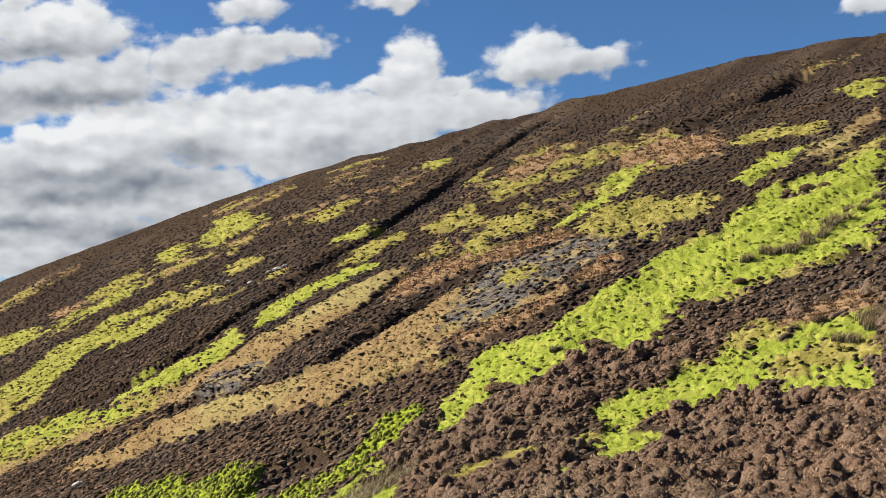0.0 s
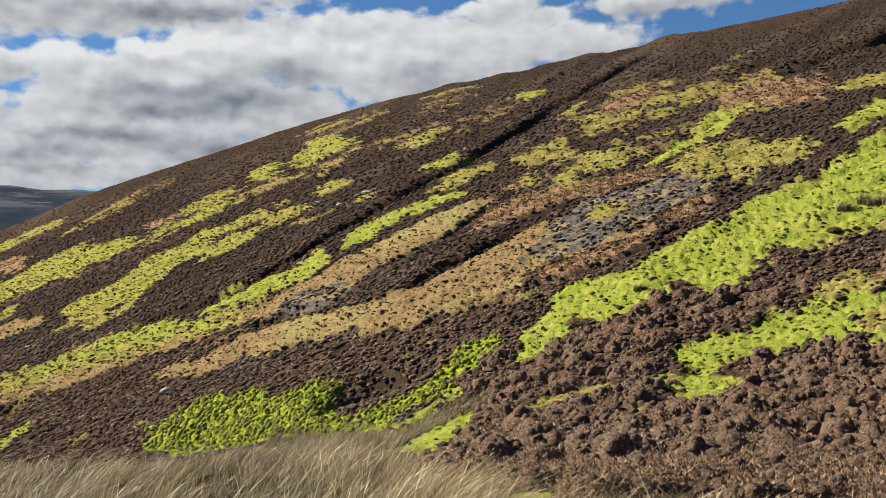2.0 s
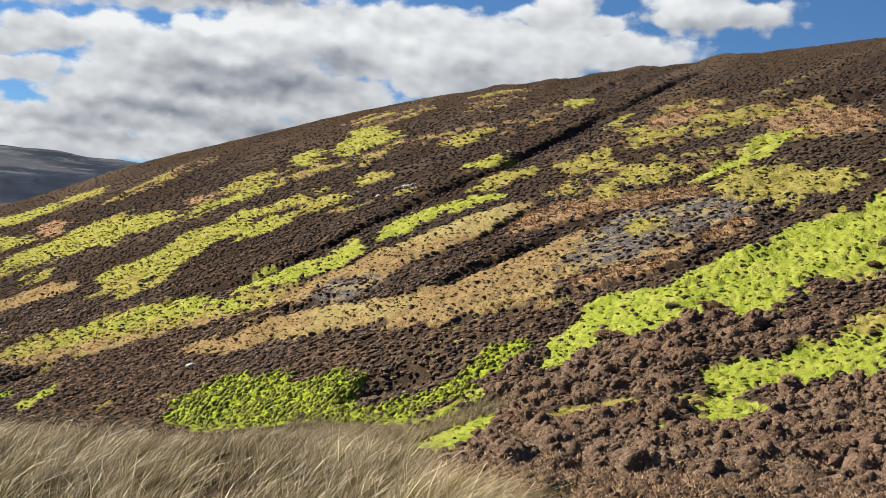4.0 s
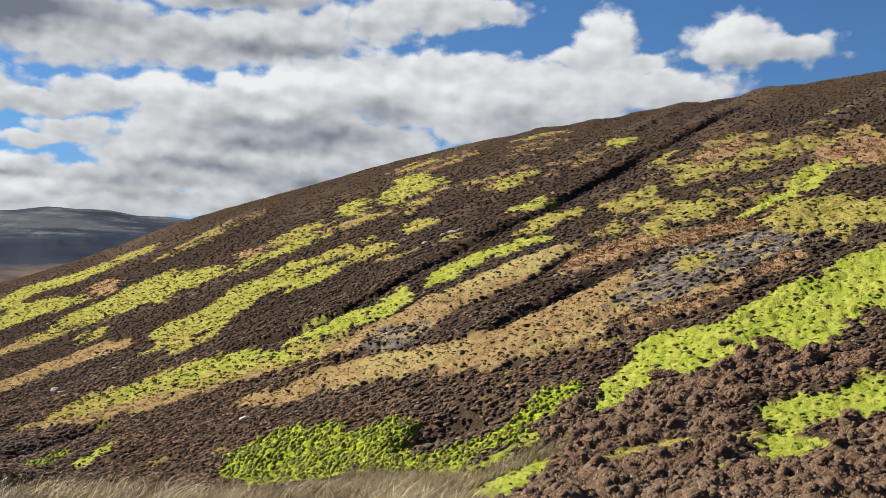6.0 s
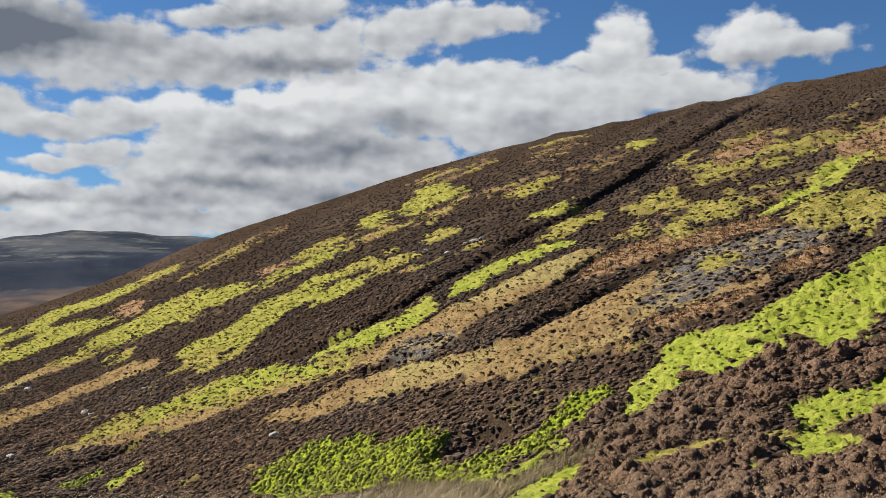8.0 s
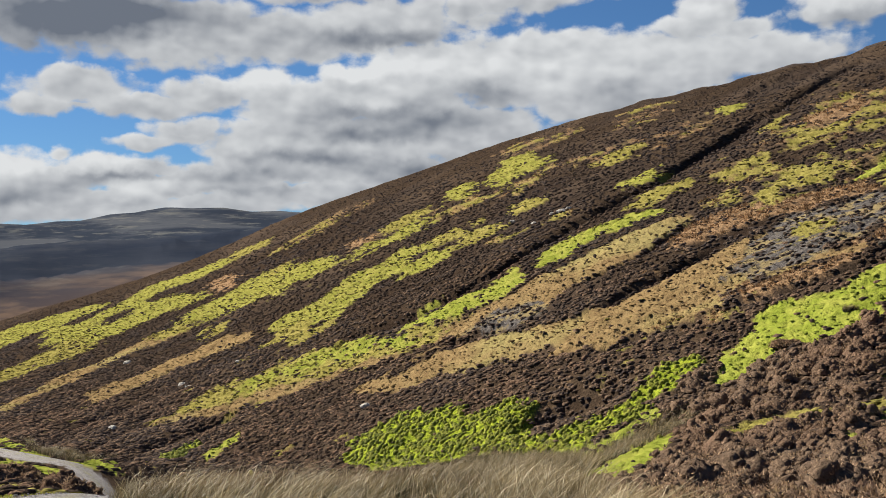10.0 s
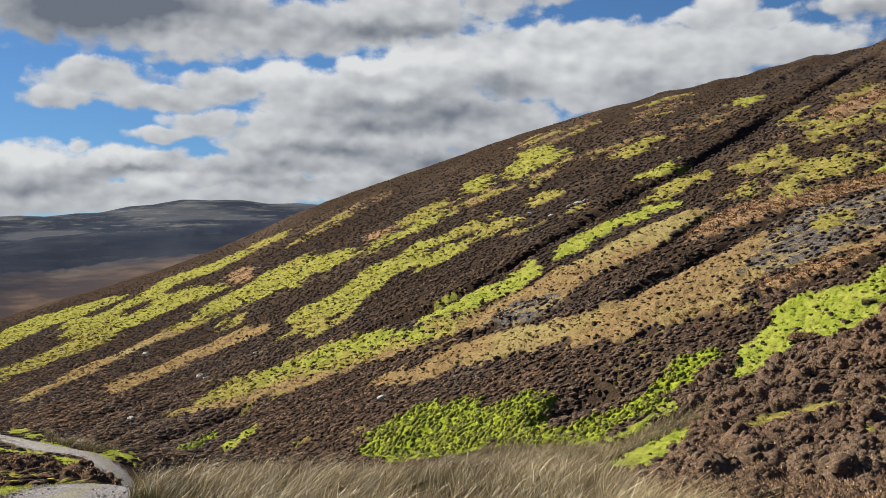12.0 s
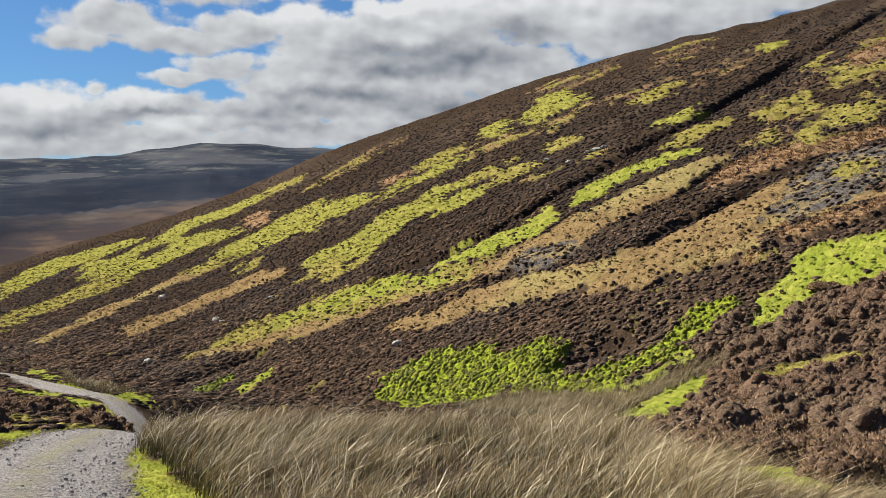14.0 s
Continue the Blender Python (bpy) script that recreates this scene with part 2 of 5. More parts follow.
tan = n.mix(n.step(mid, 0.3, 0.7), (0.190, 0.128, 0.060), (0.275, 0.190, 0.088))
tan = n.mix(n.step(fine, 0.55, 0.3, 0.0, 0.7), tan, (0.15, 0.085, 0.045))
tan = n.mix(n.step(big, 0.5, 0.65, 0.0, 0.5), tan, (0.30, 0.27, 0.10))
rust = n.mix(n.step(fine, 0.35, 0.68), (0.14, 0.088, 0.052), (0.36, 0.225, 0.12))
grey = n.mix(n.step(fine, 0.38, 0.62), (0.060, 0.054, 0.053), (0.145, 0.128, 0.115))
grey = n.mix(n.step(mid, 0.48, 0.58), grey, (0.23, 0.175, 0.088))
olive = n.mix(n.step(mid, 0.35, 0.65), (0.185, 0.162, 0.038), (0.29, 0.245, 0.072))
olive = n.mix(n.step(fine, 0.5, 0.3, 0.0, 0.75), olive, (0.10, 0.070, 0.030))
fern = n.mix(n.step(fine, 0.35, 0.65), (0.085, 0.115, 0.012), (0.31, 0.35, 0.035))
gravel = n.mix(n.step(n.noise(at, 26.0, 4.0, 0.75), 0.38, 0.66), (0.09, 0.08, 0.078), (0.27, 0.245, 0.24))
gravel = n.mix(n.step(mid, 0.45, 0.65, 0.0, 0.5), gravel, (0.30, 0.27, 0.18))
peat = n.mix(fine, (0.035, 0.024, 0.018), (0.15, 0.10, 0.07))
for m_, c_ in ((mask_b.outputs[1], olive), (mask_a.outputs[1], tan), (mask_a.outputs[2], rust), (mask_b.outputs[0], grey), (mask_a.outputs[0], green), (mask_b.outputs[2], fern),
               (mask_c.outputs[1], peat), (mask_c.outputs[0], gravel)):
    col = n.mix(m_, col, c_)
finish(n, col, 0.95, n.math("ADD", fine, n.math("MULTIPLY", grain, 0.5)), 0.9, 0.25, 0.0)

def clump_mat(name, shades, tip, gap_shade):
    """Woody clumps: each with its own tone, grained by twigs and seed heads, shaded gaps between twigs coloured in,
    uneven in relief.
    """
    mat, n = material(name)
    geo = n.add("ShaderNodeNewGeometry")
    at = geo.outputs["Position"]
    c = n.mix(geo.outputs["Random Per Island"], shades[0], shades[1])
    c = n.mix(n.step(n.noise(at, 0.05, 4.0), 0.42, 0.62, 0.0, 0.7), c, shades[2])
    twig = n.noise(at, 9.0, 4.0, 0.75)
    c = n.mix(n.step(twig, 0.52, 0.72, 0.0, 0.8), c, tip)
    # near-black in the noise's hollows: shade between twigs as colour
    c = n.mix(n.step(twig, 0.48, 0.30, 0.0, 0.85), c, gap_shade)
    finish(n, c, 0.95, n.noise(at, 6.0, 5.0, 0.7), 1.0, 0.22, 0.0)
    return mat


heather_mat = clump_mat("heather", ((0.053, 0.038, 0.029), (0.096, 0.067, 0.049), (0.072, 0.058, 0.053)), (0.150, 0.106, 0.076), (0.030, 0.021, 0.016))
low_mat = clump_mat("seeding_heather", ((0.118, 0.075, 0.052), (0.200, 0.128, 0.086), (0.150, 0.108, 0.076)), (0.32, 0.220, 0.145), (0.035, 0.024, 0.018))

wood_mat, n = material("heather_wood")
at = n.add("ShaderNodeNewGeometry").outputs["Position"]
finish(n, n.mix(n.step(n.noise(at, 16.0, 5.0, 0.7), 0.36, 0.64), (0.020, 0.014, 0.010), (0.14, 0.092, 0.058)), 0.95, n.noise(at, 20.0, 5.0, 0.75), 1.0, 0.12, 0.0)

rush_mat, n = material("rushes")
blade = n.add("ShaderNodeSeparateColor", Color=n.add("ShaderNodeAttribute", {"attribute_name": "along"}).outputs["Color"])
island = n.add("ShaderNodeNewGeometry").outputs["Random Per Island"]
# olive root to straw tip, root colour deepened as shade among the stems
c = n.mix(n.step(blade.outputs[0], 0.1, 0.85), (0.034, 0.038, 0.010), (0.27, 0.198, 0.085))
c = n.mix(n.step(island, 0.7, 1.0), c, (0.50, 0.385, 0.20))
c = n.mix(n.step(island, 0.4, 0.0, 0.0, 0.85), c, (0.105, 0.075, 0.028))
# pale wide stems: glints of sun put into their colour
c = n.mix(n.math("MULTIPLY", blade.outputs[1], n.step(blade.outputs[0], 0.1, 0.5)), c, (0.68, 0.57, 0.36))
stand = n.noise(n.add("ShaderNodeNewGeometry").outputs["Position"], 0.9, 3.0)
# browner stands, with the same shade put into their root colour
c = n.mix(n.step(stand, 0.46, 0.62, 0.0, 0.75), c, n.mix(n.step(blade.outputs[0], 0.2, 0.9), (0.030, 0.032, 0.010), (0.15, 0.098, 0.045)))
finish(n, c, 0.55, spec=0.35, thin=0.12)

fern_mat, n = material("fern_fronds")
at = n.add("ShaderNodeNewGeometry")
c = n.mix(at.outputs["Random Per Island"], (0.10, 0.122, 0.014), (0.34, 0.345, 0.048))
finish(n, c, 0.7, n.noise(at.outputs["Position"], 11.0, 4.0, 0.7), 1.0, 0.15, 0.1, 0.25)

stone_mat, n = material("stone")
at = n.add("ShaderNodeNewGeometry")
c = n.mix(at.outputs["Random Per Island"], (0.16, 0.147, 0.142), (0.46, 0.42, 0.40))
finish(n, c, 0.85, n.noise(at.outputs["Position"], 60.0, 3.0), 0.4, 0.01)


def island_mat(name, a, b, dark=0.75, gap_shade=0.38, hue=None):
    """Plants that differ one from the next, with a patchy drift over the slope."""
    mat, n = material(name)
    geo = n.add("ShaderNodeNewGeometry")
    c = n.mix(geo.outputs["Random Per Island"], a, tuple(q * 1.1 for q in b))
    # about a quarter darkened in colour, for the shadows between tufts
    c = n.mix(n.step(geo.outputs["Random Per Island"], 0.28, 0.18), c, tuple(q * gap_shade for q in a))
    c = n.mix(n.step(n.noise(geo.outputs["Position"], 0.15, 3.0), 0.4, 0.65, 0.0, 0.5), c, tuple(q * dark for q in a))
    if hue:
        bush = n.noise(geo.outputs["Position"], 0.9, 2.0)
        c = n.mix(n.step(bush, 0.52, 0.66, 0.0, 0.75), c, hue[0])
        c = n.mix(n.step(bush, 0.46, 0.34, 0.0, 0.75), c, hue[1])
    finish(n, c, 0.9, n.noise(geo.outputs["Position"], 9.0, 4.0, 0.7), 0.8, 0.12, 0.0, 0.25)
    return mat


green_mat = island_mat("green_grass", (0.178, 0.215, 0.030), (0.305, 0.325, 0.066), 0.85, 0.75)
olive_mat = island_mat("olive_grass", (0.16, 0.140, 0.034), (0.33, 0.28, 0.09))
tan_mat = island_mat("straw_grass", (0.158, 0.106, 0.050), (0.29, 0.204, 0.096), 0.8, 0.7)
rust_mat = island_mat("dead_bracken", (0.17, 0.102, 0.060), (0.42, 0.265, 0.14))
grey_mat = island_mat("burnt_stalks", (0.065, 0.058, 0.055), (0.16, 0.142, 0.125))
seed_mat = island_mat("heather_seed_heads", (0.21, 0.138, 0.090), (0.47, 0.322, 0.205), 0.75, hue=((0.30, 0.215, 0.120), (0.23, 0.145, 0.098)))
verge_mat = island_mat("verge_turf", (0.30, 0.31, 0.040), (0.40, 0.39, 0.075), 0.9, 0.85)


def rock_mat(name, a, b):
    mat, n = material(name)
    at = n.add("ShaderNodeTexCoord").outputs["Object"]
    c = n.mix(n.step(n.noise(at, 4.0, 5.0, 0.65), 0.35, 0.65), a, b)
    finish(n, c, 0.9, n.noise(at, 14.0, 5.0, 0.7), 0.8, 0.05, 0.2)
    return mat


pale_rock = rock_mat("pale_rock", (0.22, 0.20, 0.17), (0.52, 0.48, 0.42))
dark_rock = rock_mat("dark_rock", (0.035, 0.030, 0.024), (0.11, 0.095, 0.065))

road_mat, n = material("gravel")
at = n.add("ShaderNodeNewGeometry").outputs["Position"]
wear = n.add("ShaderNodeSeparateColor", Color=n.add("ShaderNodeAttribute", {"attribute_name": "wear"}).outputs["Color"])
stones = n.add("ShaderNodeTexVoronoi", {"feature": "F1"}, Vector=at, Scale=28.0)
tone = n.add("ShaderNodeSeparateColor", Color=stones.outputs["Color"]).outputs[0]
c = n.mix(n.step(tone, 0.1, 0.95), (0.070, 0.064, 0.062), (0.30, 0.275, 0.265))
c = n.mix(n.step(n.noise(at, 1.4, 4.0, 0.6), 0.4, 0.65, 0.0, 0.55), c, (0.165, 0.150, 0.143))
c = n.mix(n.math("MULTIPLY", wear.outputs[1], 0.35), c, (0.28, 0.258, 0.248))
c = n.mix(n.math("MULTIPLY", wear.outputs[0], 0.75), c, (0.22, 0.20, 0.10))
finish(n, c, 0.9, n.math("SUBTRACT", n.noise(at, 60.0, 3.0, 0.7), stones.outputs["Distance"]), 1.0, 0.03, 0.2)


# ---------- the lie of the land (metres; the camera stands over the origin, y ahead, x to the right) ----------
EYE = 1.7
BENCH = 0.105          # fall of the roadside bench, metres per metre


def knots(a, table, soft=1.2):
    """Smooth curve over the bearing a (degrees left of the y axis), round the whole circle."""
    grid = np.arange(-180.0, 180.0, 0.1)
    xs, ys = np.array(table[0::2], float), np.array(table[1::2], float)
    val = np.interp(grid, xs, ys, period=360)
    k = np.exp(-0.5 * (np.arange(-60, 61) * 0.1 / soft) ** 2)
    val = np.convolve(np.concatenate([val[-60:], val, val[:60]]), k / k.sum(), "valid")
    return np.interp(a, grid, val, period=360)


BROW_UP = (-180, 9, -90, 12, -40, 13, -23, 12.9, -18.5, 12.85, -15.7, 12.65, -11.7, 12.05, -7, 11.4, -1, 10.45, 5, 9.25, 11, 7.75,
           16.5, 5.95, 22, 4.05, 25, 2.7, 28, 1.4, 32, 0, 36, -1.1, 38.5, -2, 45, -4, 60, -4, 90, 2, 140, 8)
BROW_FAR = (-180, 300, -60, 270, -23, 280, -10, 300, 5, 340, 16, 390, 22, 440, 30, 560, 38, 700, 60, 800, 120, 500)
FOOT_FAR = (-180, 60, -60, 55, -23, 60, -5, 65, 1.6, 70, 6.7, 72, 10.2, 76, 14.6, 85, 19, 96, 23, 112, 27, 130, 30, 140, 32, 150,
            36, 170, 38.5, 190, 60, 210, 120, 90)
FOOT_UP = (-180, -5, -60, -4.6, -23, -4.8, -5, -6, 1.6, -7, 6.7, -8.2, 10.2, -8.7, 14.6, -9, 19, -9.2, 23, -9, 27, -8.7, 30, -8.6, 32, -8.1,
           36, -7.3, 38.5, -6.8, 60, -6.8, 120, -7)
TOE_FAR = (-180, 30, -60, 26, 1.6, 26, 6.7, 30, 8, 36, 10, 45, 14.6, 60, 19, 75, 23, 90, 27, 100, 30, 100, 31, 90, 32, 80, 34, 80, 36, 95, 38.5, 120, 60, 150, 120, 75)
TOE_UP = (-180, -9, -60, -11.8, -5, -11.8, 1.6, -12, 6.7, -11.4, 8, -10.7, 10, -9.9, 14.6, -9.7, 19, -9.8, 23, -9.6, 27, -9.3, 30, -9.1, 32, -8.7,
          34, -8.2, 36, -7.7, 38.5, -7.15, 60, -7, 120, -8)
EDGE_FAR = (-180, 20, -60, 10, -23, 10.5, -5, 11, 1.6, 12, 5, 14, 8, 19, 12, 21, 20, 20, 28, 21, 31, 23, 34, 25, 60, 30, 120, 25)
DROP = (-180, 2, 28, 2, 33, 1.25, 60, 1.2, 120, 2)
# far ridges behind the brow
RIDGE_UP_NEAR = (-180, 3, 10, 3, 22, 2.6, 25, 2.0, 31, 1.35, 38.5, 0.4, 60, 0.4)
RIDGE_UP_MID = (-180, 3, 10, 3.6, 22, 3.5, 27.7, 3.05, 31.6, 2.5, 34.6, 2.25, 38.5, 1.9, 60, 1.7)
RIDGE_UP_FAR = (-180, 4, 10, 3.8, 22, 4.05, 24.2, 4.05, 25.7, 4.2, 27.7, 4.36, 29.7, 4.18, 31.9, 3.82, 33.4, 3.48, 36, 3.34, 38.5, 3.28, 60, 3.2)


def tan_d(a):
    return np.tan(np.radians(a))


TABLE = np.random.RandomState(7).rand(256, 256)


def vnoise(x, y):
    xi, yi = np.floor(x).astype(int), np.floor(y).astype(int)
    fx, fy = x - xi, y - yi
    fx, fy = fx * fx * (3 - 2 * fx), fy * fy * (3 - 2 * fy)
    a, b = TABLE[xi & 255, yi & 255], TABLE[(xi + 1) & 255, yi & 255]
    c, e = TABLE[xi & 255, (yi + 1) & 255], TABLE[(xi + 1) & 255, (yi + 1) & 255]
    return (a + (b - a) * fx) * (1 - fy) + (c + (e - c) * fx) * fy


def fbm(x, y, octaves=4):
    total, amp, norm = 0.0, 1.0, 0.0
    for o in range(octaves):
        total = total + amp * vnoise(x * 2 ** o + 17.3 * o, y * 2 ** o - 9.1 * o)
        norm, amp = norm + amp, amp * 0.5
    return total / norm - 0.5


def smooth(x, lo, hi):
    u = np.clip((x - lo) / (hi - lo), 0, 1)
    return u * u * (3 - 2 * u)


def lie(a, r):
    """Height of the bare ground at bearing a and distance r."""
    re, rt, rf, rb = knots(a, EDGE_FAR, 0.8), knots(a, TOE_FAR, 0.8), knots(a, FOOT_FAR, 0.8), knots(a, BROW_FAR)
    zt, zf = EYE + rt * tan_d(knots(a, TOE_UP, 0.8)), EYE + rf * tan_d(knots(a, FOOT_UP, 0.8))
    zb = EYE + rb * tan_d(knots(a, BROW_UP))
    fall = -BENCH * re + (zt + BENCH * re) * (1 - (1 - np.clip((r - re) / (rt - re), 0, 1)) ** knots(a, DROP))
    flat = zt + (zf - zt) * np.clip((r - rt) / (rf - rt), 0, 1)
    u = np.clip((r - rf) / (rb - rf), 0, 1)
    hill = zf + (zb - zf) * (1.06 * u - 0.06 * u * u)
    z = np.where(r < re, -BENCH * r, np.where(r < rt, fall, np.where(r < rf, flat, hill)))
    # past the brow: moor, side valley and three far ridges
    for r0, r1, up, dip in ((rb, 0 * rb + 900, RIDGE_UP_NEAR, 22), (0 * rb + 900, 0 * rb + 1500, RIDGE_UP_MID, 30), (0 * rb + 1500, 0 * rb + 2500, RIDGE_UP_FAR, 50)):
        z0 = zb if r0 is rb else EYE + r0 * tan_d(knots(a, RIDGE_UP_NEAR if r0.flat[0] < 1000 else RIDGE_UP_MID))
        z1 = EYE + r1 * tan_d(knots(a, up))
        w = np.clip((r - r0) / (r1 - r0), 0, 1)
        z = np.where(r > r0, z0 + (z1 - z0) * w - dip * np.sin(np.pi * w) ** 1.0 * (1 - 0.3 * w), z)
    z = np.where(r > 2500, z - (r - 2500) * 0.06, z)
    return z


# ---------- what grows where: patches on the plan ----------
# later patches lie over earlier ones; "heath" is heather again, "rough" a mixture of grasses and dead bracken
PATCHES = []
RAGGED = {"green": 2.0, "olive": 2.2, "tan": 1.0, "rust": 1.6, "grey": 1.6, "fern": 1.4, "rushy": 0.5, "rough": 2.4, "heath": 1.4}
GROWN = {"green": 0.15, "olive": 0.2, "tan": 0.1, "rust": 0.2, "grey": 0.2, "fern": 0.1, "rushy": 0.2, "rough": 0.3, "heath": 0.1}


def patch(kind, *corners):
    PATCHES.append((kind, np.array(corners)))


patch("rough", (-8.3, 162.3), (-4.2, 160.1), (-1.0, 160.9), (2.3, 164.7), (6.7, 174.9), (10.0, 187.8), (14.1, 195.1), (18.0, 206.6), (22.2, 209.5), (23.3, 187.1), (28.2, 174.6), (20.9, 130.5), (16.7, 126.5), (13.7, 125.4), (10.9, 127.5), (6.5, 126.3), (4.0, 124.6), (2.3, 128.1), (-1.5, 133.1), (-3.0, 140.4), (1.9, 142.9), (-1.7, 150.4), (-5.6, 154.6))
patch("rough", (-34.4, 231.8), (-29.2, 229.1), (-25.4, 226.9), (-19.6, 228.1), (-12.3, 221.7), (-8.0, 226.8), (-2.4, 238.5), (2.4, 244.5), (3.2, 231.6), (-2.3, 220.4), (-7.6, 215.5), (-12.7, 209.4), (-16.4, 202.2), (-23.4, 208.8))
patch("rough", (-67.1, 324.3), (-62.9, 330.1), (-51.1, 311.4), (-44.0, 320.0), (-40.3, 304.3), (-47.4, 289.1), (-53.0, 286.0))
patch("rough", (-65.8, 236.6), (-59.4, 236.8), (-50.3, 230.7), (-39.6, 219.8), (-38.7, 235.7), (-36.0, 222.8), (-38.9, 209.6), (-47.1, 216.0), (-54.9, 223.7), (-61.4, 225.1))
patch("rough", (-136.8, 311.7), (-132.3, 318.6), (-127.3, 320.1), (-124.4, 332.1), (-119.7, 340.5), (-114.7, 340.0), (-108.5, 318.0), (-115.3, 312.5), (-118.4, 302.1), (-127.8, 303.4))
patch("rough", (-37.2, 170.3), (-32.0, 167.0), (-29.6, 168.7), (-27.1, 170.1), (-25.2, 170.2), (-23.6, 163.2), (-26.7, 161.8), (-29.8, 160.0), (-34.9, 163.9))
patch("rough", (-28.5, 314.3), (-23.9, 317.0), (-17.6, 320.2), (-16.3, 270.7), (-20.5, 254.2), (-23.9, 263.4))
patch("rough", (19.7, 176.8), (25.2, 175.6), (31.7, 180.1), (37.5, 180.4), (40.1, 161.0), (39.8, 148.1), (36.6, 139.5), (31.9, 141.7), (26.6, 141.7), (22.1, 146.8), (17.3, 140.4), (13.4, 139.0), (10.2, 136.8), (4.4, 137.8), (1.4, 135.4), (2.5, 148.4), (8.5, 154.0), (14.3, 161.4))
patch("rough", (74.7, 207.7), (81.4, 219.4), (85.6, 221.1), (78.8, 206.9))
patch("tan", (-44.3, 134.6), (-39.4, 128.5), (-36.5, 128.4), (-31.5, 125.4), (-27.5, 125.7), (-24.2, 125.8), (-21.5, 130.0), (-17.6, 131.3), (-13.6, 132.4), (-9.6, 133.3), (-4.9, 134.2), (-3.0, 130.9), (-4.1, 128.6), (-7.2, 126.1), (-9.4, 121.2), (-12.2, 118.7), (-14.6, 118.2), (-17.5, 116.8), (-19.3, 113.0), (-21.6, 112.5), (-25.2, 114.8), (-29.1, 117.0), (-33.0, 120.6))
patch("grey", (-27.7, 116.4), (-26.2, 119.6), (-23.6, 119.3), (-20.0, 117.2), (-19.1, 113.3), (-21.7, 112.8), (-25.1, 114.3))
patch("heath", (-30.8, 116.1), (-28.9, 115.9), (-25.0, 114.2), (-21.5, 112.0), (-19.3, 112.7), (-16.5, 113.8), (-13.9, 117.8), (-11.0, 119.0), (-8.3, 124.5), (-4.8, 129.9), (-1.5, 133.5), (1.7, 127.6), (0.0, 116.4), (-2.5, 113.0), (-5.2, 110.9), (-7.2, 107.0), (-9.9, 106.0), (-11.9, 104.9), (-15.2, 104.8), (-17.6, 106.3), (-22.5, 110.6), (-28.2, 114.7))
patch("tan", (-42.1, 115.8), (-41.3, 117.4), (-38.3, 116.3), (-35.9, 116.9), (-32.8, 117.6), (-28.9, 115.0), (-22.4, 110.3), (-17.6, 106.1), (-14.9, 104.5), (-11.9, 104.6), (-9.8, 105.5), (-7.2, 106.8), (-4.6, 109.5), (-1.9, 111.7), (0.9, 114.2), (4.2, 114.6), (4.7, 102.4), (1.6, 98.0), (-1.0, 96.3), (-0.3, 90.3), (-2.1, 90.0), (-3.4, 90.6), (-5.8, 91.7), (-7.7, 92.5), (-9.1, 91.8), (-10.5, 92.1), (-12.6, 93.6), (-15.8, 95.1), (-18.7, 97.3), (-22.2, 101.0), (-24.7, 102.6), (-29.0, 107.0), (-29.6, 106.0), (-32.8, 106.8), (-35.8, 108.8), (-40.3, 114.5))
patch("rust", (-7.0, 123.9), (-3.5, 130.3), (0.4, 130.0), (4.7, 126.0), (9.6, 126.7), (13.6, 124.8), (13.4, 118.0), (10.1, 119.2), (6.2, 119.5), (3.3, 119.9), (-0.2, 119.5), (-3.2, 117.9), (-5.5, 117.1))
patch("heath", (-38.5, 116.8), (-35.5, 115.6), (-32.4, 115.9), (-30.3, 115.4), (-29.2, 113.5), (-32.0, 114.6), (-35.1, 114.2))
patch("grey", (-0.8, 101.3), (1.0, 102.7), (0.8, 108.8), (3.7, 115.1), (6.1, 118.6), (9.7, 114.6), (12.6, 116.4), (15.4, 117.1), (18.8, 117.6), (16.8, 105.3), (14.6, 103.9), (13.0, 102.4), (10.8, 99.9), (8.4, 100.2), (6.9, 98.5), (5.0, 98.1), (3.1, 98.4), (1.2, 99.1))
patch("olive", (5.0, 109.3), (6.8, 112.3), (8.7, 110.4), (8.0, 105.5), (5.8, 104.8))
patch("tan", (3.1, 98.2), (5.9, 98.2), (8.3, 98.3), (10.7, 97.1), (10.1, 95.6), (8.1, 96.6), (6.3, 96.4), (3.9, 96.2))
patch("rust", (-0.5, 94.9), (1.6, 97.5), (3.9, 94.8), (6.2, 96.1), (8.9, 94.9), (9.2, 93.2), (7.7, 92.4), (5.1, 93.0), (3.3, 92.2), (1.0, 91.5))
patch("rust", (10.6, 99.0), (12.8, 100.8), (14.9, 102.6), (16.4, 101.5), (16.0, 99.3), (14.6, 97.5), (12.2, 96.6), (10.9, 96.8))
patch("rough", (-5.8, 92.0), (-3.9, 91.5), (-2.1, 91.3), (0.6, 90.4), (3.2, 90.2), (4.6, 88.2), (2.5, 88.4), (-0.3, 89.1), (-1.6, 88.5), (-2.9, 88.5))
patch("olive", (-82.3, 142.4), (-80.0, 143.9), (-78.7, 148.8), (-77.4, 153.4), (-73.3, 154.5), (-67.6, 152.0), (-61.6, 148.3), (-57.3, 146.1), (-52.0, 143.0), (-49.8, 141.5), (-45.2, 137.2), (-39.7, 129.3), (-35.0, 125.6), (-31.3, 124.4), (-33.2, 121.4), (-36.2, 122.3), (-39.4, 123.7), (-40.7, 123.5), (-43.7, 124.1), (-48.5, 129.2), (-52.1, 130.9), (-56.5, 132.2), (-59.8, 132.6), (-64.1, 135.1), (-69.3, 137.5), (-74.4, 139.2), (-80.1, 141.7))
